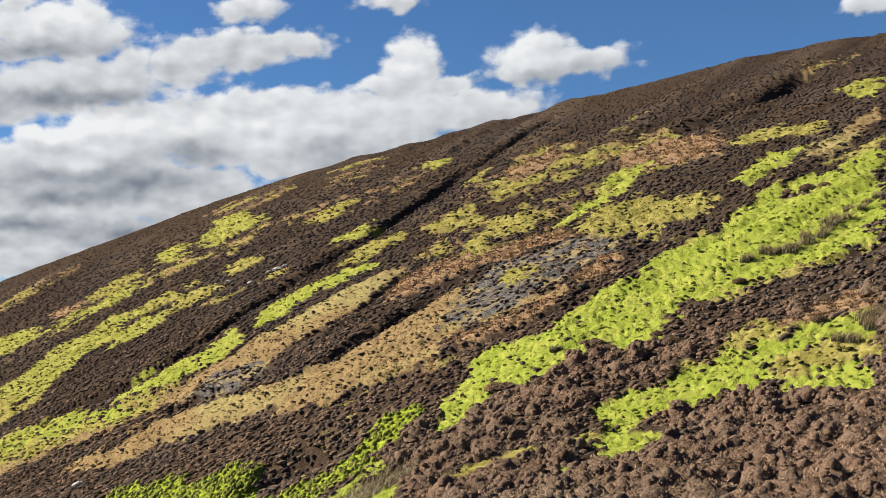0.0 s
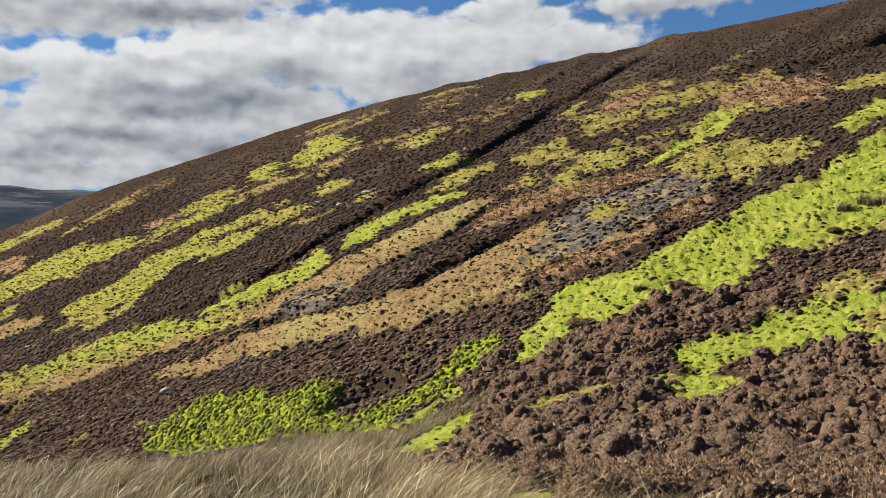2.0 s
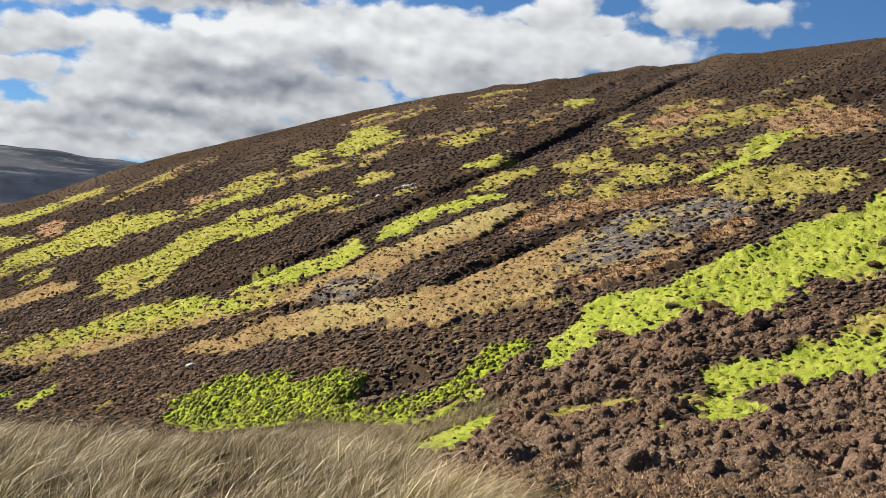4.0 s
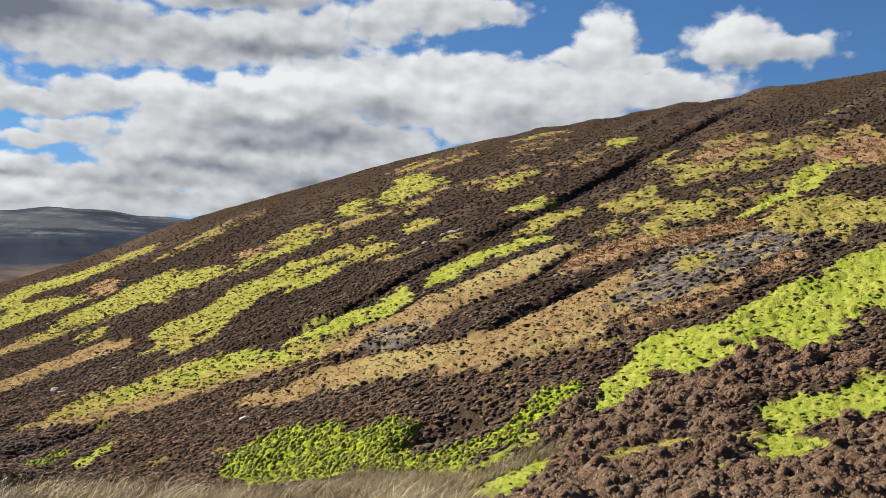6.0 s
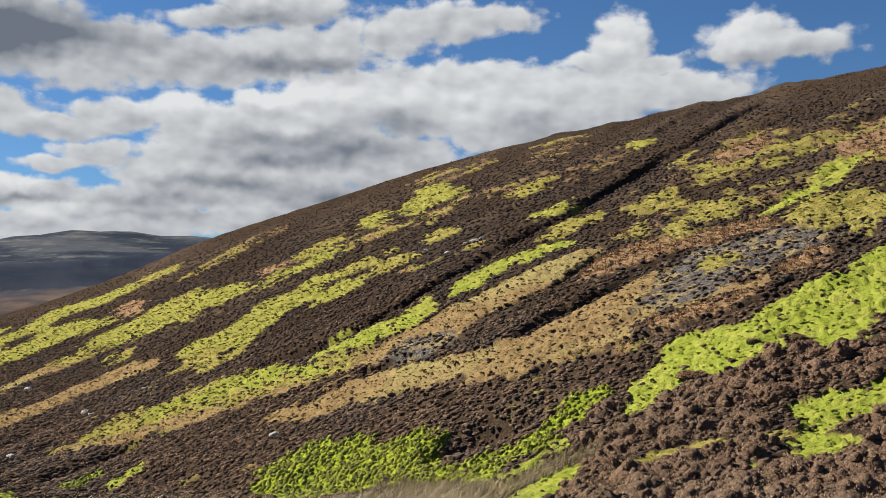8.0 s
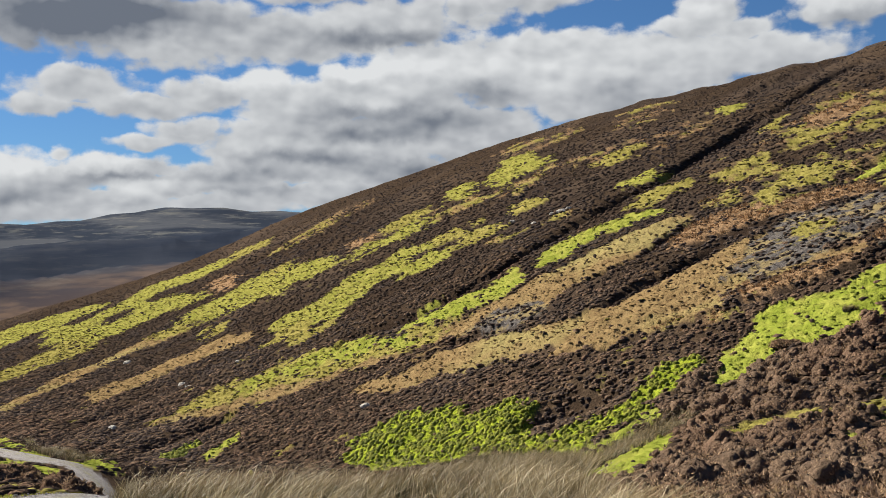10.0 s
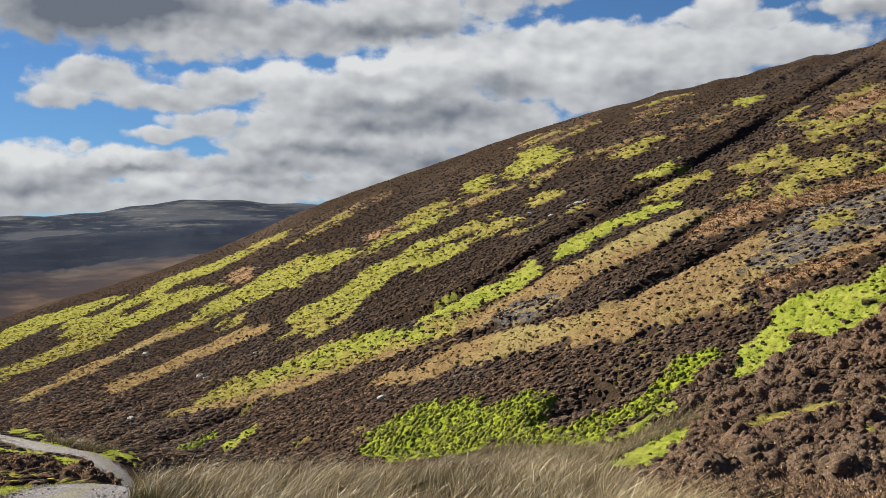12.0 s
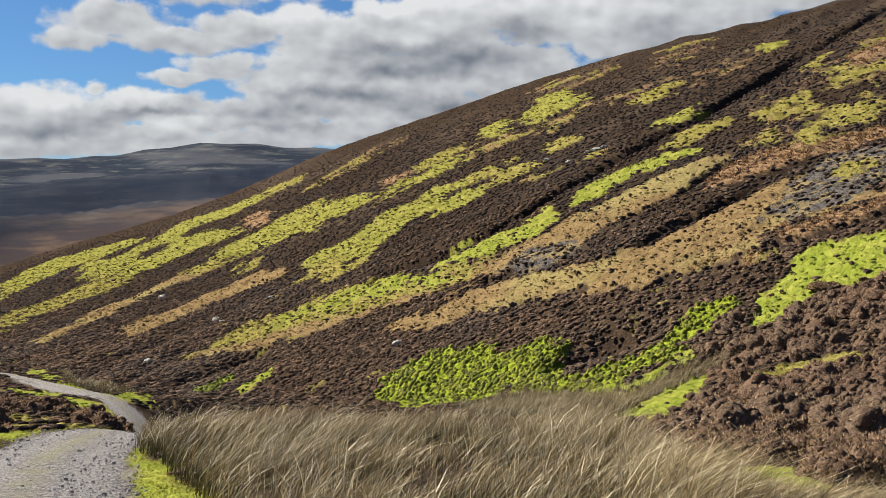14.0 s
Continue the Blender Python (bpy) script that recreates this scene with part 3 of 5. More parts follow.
patch("green", (-73.0, 150.0), (-65.4, 147.0), (-60.2, 144.9), (-56.6, 144.4), (-51.1, 140.6), (-49.4, 141.6), (-45.1, 137.0), (-42.0, 132.1), (-34.8, 124.7), (-37.4, 124.1), (-47.5, 135.0), (-53.3, 137.9), (-58.4, 138.6), (-64.7, 141.7))
patch("tan", (-81.9, 142.0), (-74.9, 141.6), (-68.1, 140.1), (-60.9, 136.9), (-52.9, 133.0), (-44.5, 126.5), (-41.4, 125.7), (-37.5, 122.3), (-40.3, 122.4), (-48.2, 128.5), (-56.3, 131.8), (-64.0, 134.9), (-74.0, 138.4))
patch("green", (-41.2, 136.9), (-37.3, 136.3), (-34.4, 136.8), (-30.7, 133.7), (-29.8, 136.0), (-28.1, 138.7), (-26.5, 138.4), (-24.8, 134.4), (-24.7, 128.4), (-26.4, 127.1), (-28.4, 126.5), (-31.0, 125.9), (-34.8, 127.1), (-39.2, 132.6))
patch("olive", (-39.5, 132.5), (-34.8, 127.3), (-30.1, 125.3), (-28.2, 125.8), (-29.2, 124.2), (-32.8, 125.0), (-36.0, 126.3))
patch("green", (-24.0, 136.3), (-23.4, 141.7), (-21.5, 144.3), (-20.4, 147.3), (-17.3, 146.4), (-15.1, 147.7), (-12.7, 145.8), (-10.5, 146.4), (-7.9, 143.4), (-8.2, 139.0), (-11.4, 139.6), (-13.4, 138.0), (-16.3, 138.3), (-19.0, 136.9), (-20.9, 135.0), (-22.9, 134.5))
patch("olive", (-14.0, 151.8), (-13.0, 159.2), (-9.8, 160.6), (-6.6, 161.0), (-4.0, 159.0), (-5.5, 153.9), (-8.5, 151.7), (-9.9, 148.6))
patch("green", (-39.8, 142.1), (-38.1, 142.2), (-35.6, 139.3), (-35.3, 136.0), (-37.8, 138.3))
patch("green", (-16.8, 176.8), (-14.7, 180.7), (-11.9, 180.1), (-10.2, 177.9), (-10.5, 172.7), (-12.6, 170.8), (-14.7, 169.4))
patch("green", (-81.1, 182.4), (-79.1, 187.8), (-73.3, 184.1), (-71.3, 187.4), (-70.2, 193.2), (-65.7, 193.2), (-62.9, 194.4), (-60.8, 198.5), (-55.8, 196.3), (-52.4, 194.7), (-50.9, 186.5), (-53.8, 185.7), (-53.3, 180.6), (-54.9, 179.0), (-58.4, 180.5), (-59.0, 176.2), (-59.6, 172.1), (-62.1, 170.9), (-61.5, 165.3), (-62.2, 163.4), (-66.3, 166.8), (-67.2, 164.2), (-70.4, 167.1), (-76.7, 174.7))
patch("olive", (-74.6, 168.2), (-78.5, 177.6), (-72.3, 174.2), (-63.3, 163.8), (-59.8, 160.0), (-60.8, 156.9), (-63.5, 157.2), (-66.6, 158.1))
patch("green", (-54.0, 177.8), (-51.6, 181.7), (-49.8, 182.5), (-47.5, 181.1), (-44.8, 175.4), (-44.4, 169.6), (-47.2, 169.4), (-49.5, 170.9), (-52.8, 175.4))
patch("olive", (-46.0, 179.2), (-45.9, 184.9), (-44.7, 186.3), (-39.7, 182.1), (-36.1, 174.7), (-37.6, 172.0), (-39.3, 171.4), (-44.3, 176.4))
patch("olive", (-54.5, 195.7), (-51.5, 196.8), (-45.0, 192.1), (-44.8, 186.6), (-49.0, 187.0))
patch("green", (-77.0, 219.9), (-77.8, 228.8), (-71.4, 224.7), (-67.6, 229.1), (-67.5, 233.9), (-61.9, 218.7), (-63.0, 213.3), (-67.1, 211.3), (-71.1, 210.7))
patch("olive", (-79.2, 240.9), (-76.1, 248.5), (-70.4, 247.9), (-65.4, 236.0), (-69.8, 232.1), (-73.4, 229.1))
patch("green", (-134.3, 247.6), (-139.7, 260.9), (-135.8, 265.9), (-128.2, 263.4), (-126.2, 269.2), (-119.6, 268.8), (-110.3, 261.8), (-93.0, 237.1), (-83.9, 227.4), (-77.7, 214.7), (-82.5, 213.6), (-89.3, 218.2), (-89.8, 213.2), (-95.7, 218.1), (-103.3, 223.2), (-108.9, 223.7), (-117.6, 230.1), (-125.7, 234.9))
patch("olive", (-114.3, 255.2), (-116.1, 268.1), (-108.8, 262.0), (-108.7, 258.1), (-110.9, 254.4))
patch("green", (-304.6, 439.9), (-263.4, 398.3), (-255.5, 405.9), (-229.8, 384.4), (-228.2, 403.0), (-208.4, 389.1), (-192.7, 381.6), (-179.9, 369.5), (-164.7, 343.5), (-171.8, 344.4), (-178.0, 344.3), (-187.3, 349.8), (-195.7, 353.2), (-193.2, 337.4), (-183.7, 329.9), (-173.4, 320.1), (-156.4, 302.4), (-140.9, 279.8), (-145.2, 277.6), (-157.2, 287.1), (-159.2, 281.1), (-162.8, 278.4), (-164.0, 271.8), (-166.3, 267.1), (-163.3, 249.5), (-160.0, 231.3))
patch("heath", (-240.0, 356.0), (-243.6, 371.9), (-239.6, 384.6), (-239.7, 401.0), (-228.1, 382.4), (-223.4, 358.6), (-223.8, 341.8))
patch("heath", (-204.3, 324.1), (-204.3, 334.8), (-198.7, 336.1), (-189.9, 323.2), (-185.3, 300.6))
patch("heath", (-198.3, 345.7), (-196.8, 355.3), (-188.1, 351.3), (-178.2, 335.4), (-184.6, 333.2), (-187.7, 329.6))
patch("olive", (-176.9, 367.0), (-181.4, 382.2), (-160.8, 361.5), (-150.3, 341.0), (-158.3, 342.2), (-164.7, 344.7))
patch("rust", (-161.5, 319.8), (-153.9, 316.1), (-140.1, 295.8), (-131.8, 274.3), (-139.4, 280.1))
patch("rust", (-87.2, 240.1), (-86.0, 244.5), (-77.3, 235.0), (-76.6, 228.8), (-80.9, 230.0))
patch("tan", (-142.0, 205.2), (-143.9, 217.8), (-138.6, 220.4), (-138.4, 231.8), (-137.1, 242.3), (-124.8, 233.2), (-119.9, 227.2), (-123.2, 225.0), (-128.1, 221.4), (-132.0, 216.5), (-131.1, 206.4), (-135.1, 202.5), (-134.7, 194.7))
patch("olive", (-138.7, 242.3), (-133.3, 242.1), (-125.7, 234.9), (-120.5, 228.2), (-124.1, 228.0), (-129.0, 227.9))
patch("tan", (-114.4, 178.4), (-114.4, 185.8), (-108.8, 186.2), (-107.5, 194.3), (-102.1, 195.4), (-98.5, 197.6), (-93.7, 195.0), (-86.0, 187.0), (-80.9, 180.0), (-86.3, 181.9), (-92.9, 184.0), (-96.7, 182.8), (-100.1, 178.8), (-100.7, 172.4), (-103.0, 169.0), (-104.7, 166.6))
patch("olive", (-111.1, 216.2), (-107.1, 213.5), (-102.3, 205.6), (-106.4, 209.6))
patch("green", (-59.0, 117.4), (-59.6, 121.2), (-58.6, 123.6), (-56.9, 121.0), (-57.4, 118.4), (-58.0, 116.8))
patch("fern", (-67.6, 121.2), (-65.6, 122.8), (-65.4, 126.9), (-63.7, 124.5), (-63.4, 118.8), (-65.4, 117.7))
patch("green", (-56.6, 253.7), (-57.4, 270.3), (-57.7, 286.4), (-53.0, 286.0), (-44.4, 262.0), (-38.9, 242.1), (-41.6, 237.7), (-45.2, 236.7), (-46.8, 232.1), (-51.2, 235.1))
patch("green", (-67.0, 252.3), (-66.4, 265.0), (-64.8, 270.3), (-59.0, 255.9), (-57.0, 240.7), (-59.4, 236.8))
patch("olive", (-37.8, 188.7), (-37.6, 196.6), (-34.1, 194.6), (-30.8, 185.2), (-31.9, 182.3), (-35.1, 183.6))
patch("olive", (-23.1, 209.4), (-22.1, 217.7), (-18.8, 218.0), (-16.1, 214.8), (-16.7, 206.4), (-18.3, 200.0), (-21.2, 203.5))
patch("green", (-2.4, 237.8), (-0.0, 244.5), (3.0, 245.2), (2.3, 234.7), (-0.6, 229.0))
patch("olive", (4.2, 138.6), (8.2, 143.8), (11.4, 133.4), (10.4, 129.0), (8.0, 129.6), (5.0, 133.8))
patch("olive", (-1.7, 157.6), (2.2, 160.9), (4.8, 161.5), (4.0, 156.4), (-0.2, 154.0))
patch("olive", (2.4, 127.0), (3.8, 135.8), (5.3, 137.5), (4.8, 125.8), (3.4, 124.0))
patch("olive", (5.5, 197.2), (8.9, 199.1), (7.3, 183.6))
patch("olive", (8.6, 163.0), (10.6, 169.2), (16.1, 167.8), (14.1, 163.1))
patch("rust", (10.0, 187.8), (15.0, 194.7), (17.4, 199.8), (20.8, 188.5), (19.6, 177.3), (15.1, 174.9), (10.7, 171.7))
patch("heath", (13.3, 155.0), (19.0, 159.3), (24.3, 155.0), (20.9, 146.8), (17.2, 144.9), (12.9, 142.4), (11.9, 140.4))
patch("heath", (6.8, 157.9), (10.6, 158.6), (13.3, 154.3), (9.3, 149.3), (6.6, 153.8))
patch("rust", (26.0, 159.2), (35.4, 170.9), (39.7, 159.6), (39.8, 148.1), (36.3, 139.8), (32.1, 142.8), (27.2, 144.6))
patch("green", (21.1, 136.6), (23.9, 148.1), (27.2, 152.7), (31.3, 151.9), (28.0, 145.1), (24.2, 137.5), (19.3, 130.5), (15.9, 125.8), (13.7, 125.7), (17.1, 134.5))
patch("olive", (20.0, 126.4), (24.9, 124.2), (29.0, 119.5), (28.9, 114.0), (26.0, 108.1), (23.1, 110.1), (21.4, 102.6), (19.5, 107.9), (15.9, 117.9), (15.6, 124.0))
patch("olive", (21.3, 101.2), (24.0, 101.0), (26.1, 100.7), (24.5, 98.6), (21.8, 98.6))
patch("green", (32.6, 121.6), (36.6, 127.9), (40.4, 131.1), (41.1, 124.5), (38.5, 121.4), (35.7, 118.8), (32.7, 116.9))
patch("olive", (39.5, 144.9), (43.4, 147.0), (47.4, 147.2), (49.4, 142.1), (50.4, 138.3), (46.4, 131.5), (45.1, 136.3), (42.2, 138.3), (39.8, 140.2))
patch("green", (64.8, 171.3), (69.9, 169.3), (61.3, 149.2), (60.2, 153.5))
patch("tan", (39.3, 120.4), (44.2, 124.3), (50.4, 131.5), (57.7, 140.8), (54.2, 132.9), (48.1, 124.3), (42.5, 118.3))
patch("olive", (39.4, 115.0), (43.6, 117.9), (49.6, 122.3), (46.2, 114.2), (41.0, 111.1))
patch("green", (-1.3, 76.4), (-0.3, 81.8), (0.7, 85.4), (2.7, 88.6), (4.9, 86.7), (8.2, 86.8), (11.7, 91.1), (14.0, 93.3), (16.1, 93.5), (18.1, 96.0), (20.1, 98.0), (22.4, 99.0), (25.3, 100.0), (29.2, 105.8), (32.3, 108.3), (34.9, 110.8), (38.6, 114.4), (42.1, 114.2), (47.1, 116.4), (32.7, 83.3), (31.5, 83.2), (29.8, 83.2), (28.4, 83.1), (26.8, 83.8), (25.3, 83.3), (23.2, 83.5), (21.2, 82.7), (19.9, 81.3), (18.0, 84.0), (16.7, 81.1), (15.7, 79.8), (13.8, 76.8), (12.0, 78.0), (10.7, 80.1), (9.2, 78.3), (7.6, 76.0), (6.4, 76.2), (4.8, 76.2), (2.8, 77.0), (1.1, 77.0), (-0.6, 75.0))
patch("heath", (33.6, 107.1), (35.1, 106.6), (36.2, 103.3), (34.2, 102.5))
patch("heath", (39.0, 115.5), (42.0, 115.6), (44.1, 116.2), (40.3, 109.4), (38.2, 111.9))
patch("heath", (-1.0, 92.0), (1.0, 91.5), (3.3, 91.6), (5.0, 91.3), (7.7, 91.8), (10.8, 92.7), (11.8, 93.6), (11.9, 92.1), (10.6, 91.0), (7.5, 90.2), (5.2, 87.5), (3.1, 88.7), (1.0, 90.3))
patch("heath", (2.6, 77.7), (3.5, 78.3), (4.6, 76.8), (4.5, 75.2), (3.1, 76.1))
patch("olive", (19.9, 81.3), (21.2, 82.7), (23.2, 83.5), (26.8, 83.6), (29.8, 83.2), (32.5, 83.4), (32.3, 82.9), (29.5, 82.5), (26.4, 82.4), (22.9, 82.6), (20.9, 81.8))
patch("olive", (14.7, 70.7), (16.9, 70.8), (19.0, 73.8), (21.0, 74.1), (22.2, 70.8), (23.0, 70.8), (20.6, 69.5), (18.5, 69.8), (17.1, 70.0), (15.4, 69.1))
patch("green", (8.6, 68.0), (9.9, 68.8), (11.4, 69.0), (13.1, 68.9), (15.1, 69.3), (16.9, 70.6), (18.6, 70.0), (20.7, 69.8), (22.5, 70.6), (24.5, 69.9), (26.5, 68.9), (21.7, 57.9), (20.4, 59.7), (18.7, 61.2), (18.4, 63.0), (16.9, 63.5), (15.3, 63.7), (13.7, 64.2), (11.7, 64.3), (10.8, 63.1), (9.4, 53.5), (8.1, 48.5), (6.8, 45.0), (6.1, 46.4), (6.5, 52.8), (8.7, 64.3), (8.8, 66.8))
patch("olive", (19.0, 66.8), (20.8, 67.0), (23.1, 66.4), (24.9, 65.3), (23.5, 62.1), (21.7, 62.8), (19.4, 63.1), (18.4, 64.2))
patch("rust", (22.1, 71.8), (23.7, 72.7), (25.5, 72.5), (28.6, 73.8), (26.8, 69.5), (24.7, 70.4))
patch("olive", (1.7, 61.0), (3.7, 60.3), (5.5, 59.8), (8.1, 64.9), (9.0, 65.6), (7.6, 58.7), (5.8, 56.2), (3.8, 54.0), (2.2, 54.5))
patch("olive", (-1.3, 51.7), (-0.0, 59.3), (1.8, 61.4), (3.3, 62.1), (4.6, 61.5), (4.4, 57.3), (2.7, 56.9), (1.0, 54.3), (-0.3, 49.9), (-1.0, 49.3))
patch("green", (3.7, 46.6), (4.7, 47.7), (4.2, 44.0))
patch("fern", (-33.5, 93.4), (-34.9, 98.3), (-32.6, 98.8), (-29.7, 98.4), (-26.4, 96.3), (-22.0, 91.2), (-19.4, 88.3), (-18.0, 88.6), (-15.8, 86.5), (-14.2, 83.1), (-14.3, 80.7), (-13.0, 77.6), (-11.6, 76.8), (-10.4, 77.0), (-8.8, 76.5), (-8.0, 73.7), (-8.8, 73.0), (-9.1, 67.0), (-9.6, 63.1), (-13.5, 73.6), (-16.5, 78.8), (-19.9, 82.2), (-22.0, 80.4), (-21.9, 74.1), (-26.9, 81.5))
patch("fern", (-8.8, 76.4), (-7.3, 77.2), (-6.6, 78.8), (-5.9, 80.2), (-4.8, 81.0), (-4.0, 81.9), (-3.1, 82.4), (-2.4, 80.7), (-3.0, 78.1), (-4.2, 77.6), (-4.9, 75.6), (-5.6, 74.7), (-6.2, 73.9), (-8.0, 72.6))
patch("heath", (-14.2, 80.3), (-13.5, 81.0), (-11.5, 78.5), (-10.6, 78.0), (-11.0, 77.0), (-12.5, 77.4), (-13.3, 78.2))
patch("heath", (-8.9, 77.3), (-8.3, 79.0), (-7.3, 79.2), (-6.9, 77.5), (-8.0, 76.4))
patch("green", (-8.7, 60.1), (-9.2, 70.5), (-8.0, 72.4), (-6.2, 73.6), (-5.0, 73.8), (-6.0, 72.0), (-7.5, 67.7), (-6.9, 50.7))
patch("green", (-5.3, 37.3), (-6.2, 46.2), (-5.9, 51.2), (-5.3, 59.4), (-4.0, 62.3), (-3.4, 65.6), (-2.7, 55.6), (-2.7, 47.3), (-3.1, 43.0), (-3.3, 39.1), (-3.3, 34.9))
patch("rushy", (-6.9, 49.6), (-7.4, 58.6), (-7.4, 70.4), (-6.1, 71.8), (-4.7, 72.4), (-3.1, 72.3), (-3.1, 70.2), (-3.9, 66.2), (-5.1, 60.6), (-5.6, 53.4), (-5.8, 46.4), (-6.0, 45.0))
patch("green", (-290.7, 365.8), (-321.0, 418.4), (-321.9, 444.1), (-290.9, 421.5), (-273.3, 416.5), (-264.5, 420.4), (-237.1, 376.9), (-245.2, 366.2), (-247.1, 344.2), (-245.1, 325.4), (-225.2, 283.3))
patch("olive", (-182.6, 229.6), (-190.7, 253.2), (-196.3, 278.8), (-194.2, 286.9), (-185.2, 285.1), (-160.4, 250.8), (-159.1, 233.9), (-159.2, 219.5), (-164.9, 216.8), (-157.4, 197.9))
patch("heath", (-193.6, 252.2), (-197.8, 272.8), (-199.0, 291.1), (-188.6, 277.5), (-184.4, 256.7), (-178.7, 234.9))
patch("tan", (-134.3, 178.1), (-134.8, 191.3), (-137.9, 203.7), (-138.3, 217.4), (-133.3, 214.0), (-129.2, 196.8), (-130.1, 186.4), (-126.9, 173.2))
patch("rushy", (-21.8, 78.9), (-20.0, 82.2), (-16.1, 78.1), (-12.5, 74.2), (-9.2, 66.0), (-5.3, 39.0), (-4.7, 34.0), (-4.9, 17.8))
patch("green", (-57.0, 71.5), (-54.8, 71.9), (-48.8, 67.8), (-40.5, 59.5), (-38.1, 59.5), (-28.7, 44.6), (-20.9, 31.2), (-33.1, 48.9), (-37.2, 52.3), (-43.8, 58.1), (-48.7, 61.1))
patch("green", (-17.6, 22.1), (-15.4, 20.4), (-14.3, 19.9), (-14.4, 18.0))
patch("green", (-97.4, 129.2), (-72.7, 101.2), (-51.3, 76.4), (-53.3, 84.6), (-51.8, 84.8), (-43.7, 70.8), (-44.0, 67.0), (-56.9, 80.0), (-79.4, 105.3))
patch("green", (-0.9, 26.6), (-0.2, 26.9), (0.8, 25.7), (1.1, 24.8), (0.3, 24.0), (-0.6, 24.7))
patch("rushy", (-99.2, 138.0), (-73.1, 109.0), (-71.8, 115.2), (-54.4, 87.7), (-47.0, 70.1), (-65.0, 91.3))


ROAD = ((2.2, -8), (0.6, -2), (-2.2, 2.6), (-9.1, 12.2), (-11.2, 15.5), (-13.3, 19.9), (-15.0, 27.6), (-20.5, 36.5), (-41.2, 64.1), (-50.1, 71.0), (-65.0, 86.2), (-88.1, 110.5), (-120, 140))


GULLIES = []


def gully(depth, width, *line):
    GULLIES.append((depth, width, line))


gully(2.5, 1.3, (29.6, 265.6), (21.7, 248.6), (14.5, 228.8), (8.3, 213.0), (2.9, 202.5), (-2.0, 190.5), (-6.4, 179.9), (-10.2, 166.8), (-14.3, 164.5), (-17.9, 159.2), (-21.4, 154.1), (-24.5, 148.2), (-27.9, 145.4), (-30.8, 141.1), (-33.1, 141.0), (-35.9, 139.7), (-38.9, 139.5), (-42.9, 139.9), (-46.6, 141.6), (-51.7, 144.6))
gully(1.2, 1.3, (15.7, 290.0), (9.6, 277.8), (3.8, 254.3))
gully(2.8, 2.6, (70.9, 203.4), (64.1, 194.6), (57.4, 183.4), (51.8, 179.6), (47.5, 178.3), (41.9, 174.8))
gully(0.8, 0.8, (-14.5, 117.5), (-12.2, 118.2), (-8.7, 120.7), (-4.8, 130.1))
gully(0.9, 0.8, (-11.4, 105.4), (-8.4, 108.0), (-4.7, 111.1), (-1.4, 113.8))
gully(0.9, 0.8, (-29.5, 116.0), (-25.0, 114.0), (-21.4, 111.2), (-19.1, 111.6))
gully(0.7, 0.7, (-22.9, 102.1), (-19.1, 99.3), (-16.1, 96.9))
gully(0.8, 0.8, (-10.2, 91.1), (-7.6, 90.9), (-5.3, 90.8), (-2.3, 89.5))
gully(1.0, 0.9, (-0.5, 91.5), (3.2, 90.8), (7.6, 90.9), (11.1, 91.7))
gully(3.0, 2.2, (-13.6, 82.8), (-12.5, 82.8), (-11.1, 82.0), (-9.9, 81.2))
gully(2.6, 1.7, (-72.1, 128.3), (-69.8, 130.5), (-67.4, 132.0), (-64.6, 132.7))
gully(1.5, 1.2, (-56.6, 86.7), (-71.7, 116.5), (-68.8, 117.8), (-58.5, 104.1))


def to_line(x, y, line):
    """Distance from a polyline, and on which side (positive: right of it)."""
    best, side = np.full(x.shape, 1e9), np.ones(x.shape)
    for (x0, y0), (x1, y1) in zip(line, line[1:]):
        dx, dy = x1 - x0, y1 - y0
        k = np.clip(((x - x0) * dx + (y - y0) * dy) / (dx * dx + dy * dy), 0, 1)
        ex, ey = x - x0 - k * dx, y - y0 - k * dy
        d = np.hypot(ex, ey)
        near = d < best
        best, side = np.where(near, d, best), np.where(near, np.sign(ex * dy - ey * dx), side)
    return best, side


def inside(x, y, poly):
    """Signed distance to a polygon's edge, positive inside."""
    closed = np.vstack([poly, poly[:1]])
    d, _ = to_line(x, y, [tuple(p) for p in closed])
    odd = np.zeros(x.shape, bool)
    for (x0, y0), (x1, y1) in zip(closed, closed[1:]):
        if y0 != y1:
            odd ^= ((y0 > y) != (y1 > y)) & (x < (x1 - x0) * (y - y0) / (y1 - y0) + x0)
    return np.where(odd, d, -d)


def ribs(x, y):
    """Runnels that drain the hillside, slantwise down its face: a streaky noise."""
    r, a = np.hypot(x, y), np.degrees(np.arctan2(-x, y))
    q = (lie(a, r) - EYE) / r * 57.3 + 0.46 * a
    return fbm(q / 0.55 + 0.3 * fbm(x / 12, y / 12, 2), a / 5.0, 4)


COVERS = ("green", "olive", "tan", "rust", "grey", "fern", "rushy")


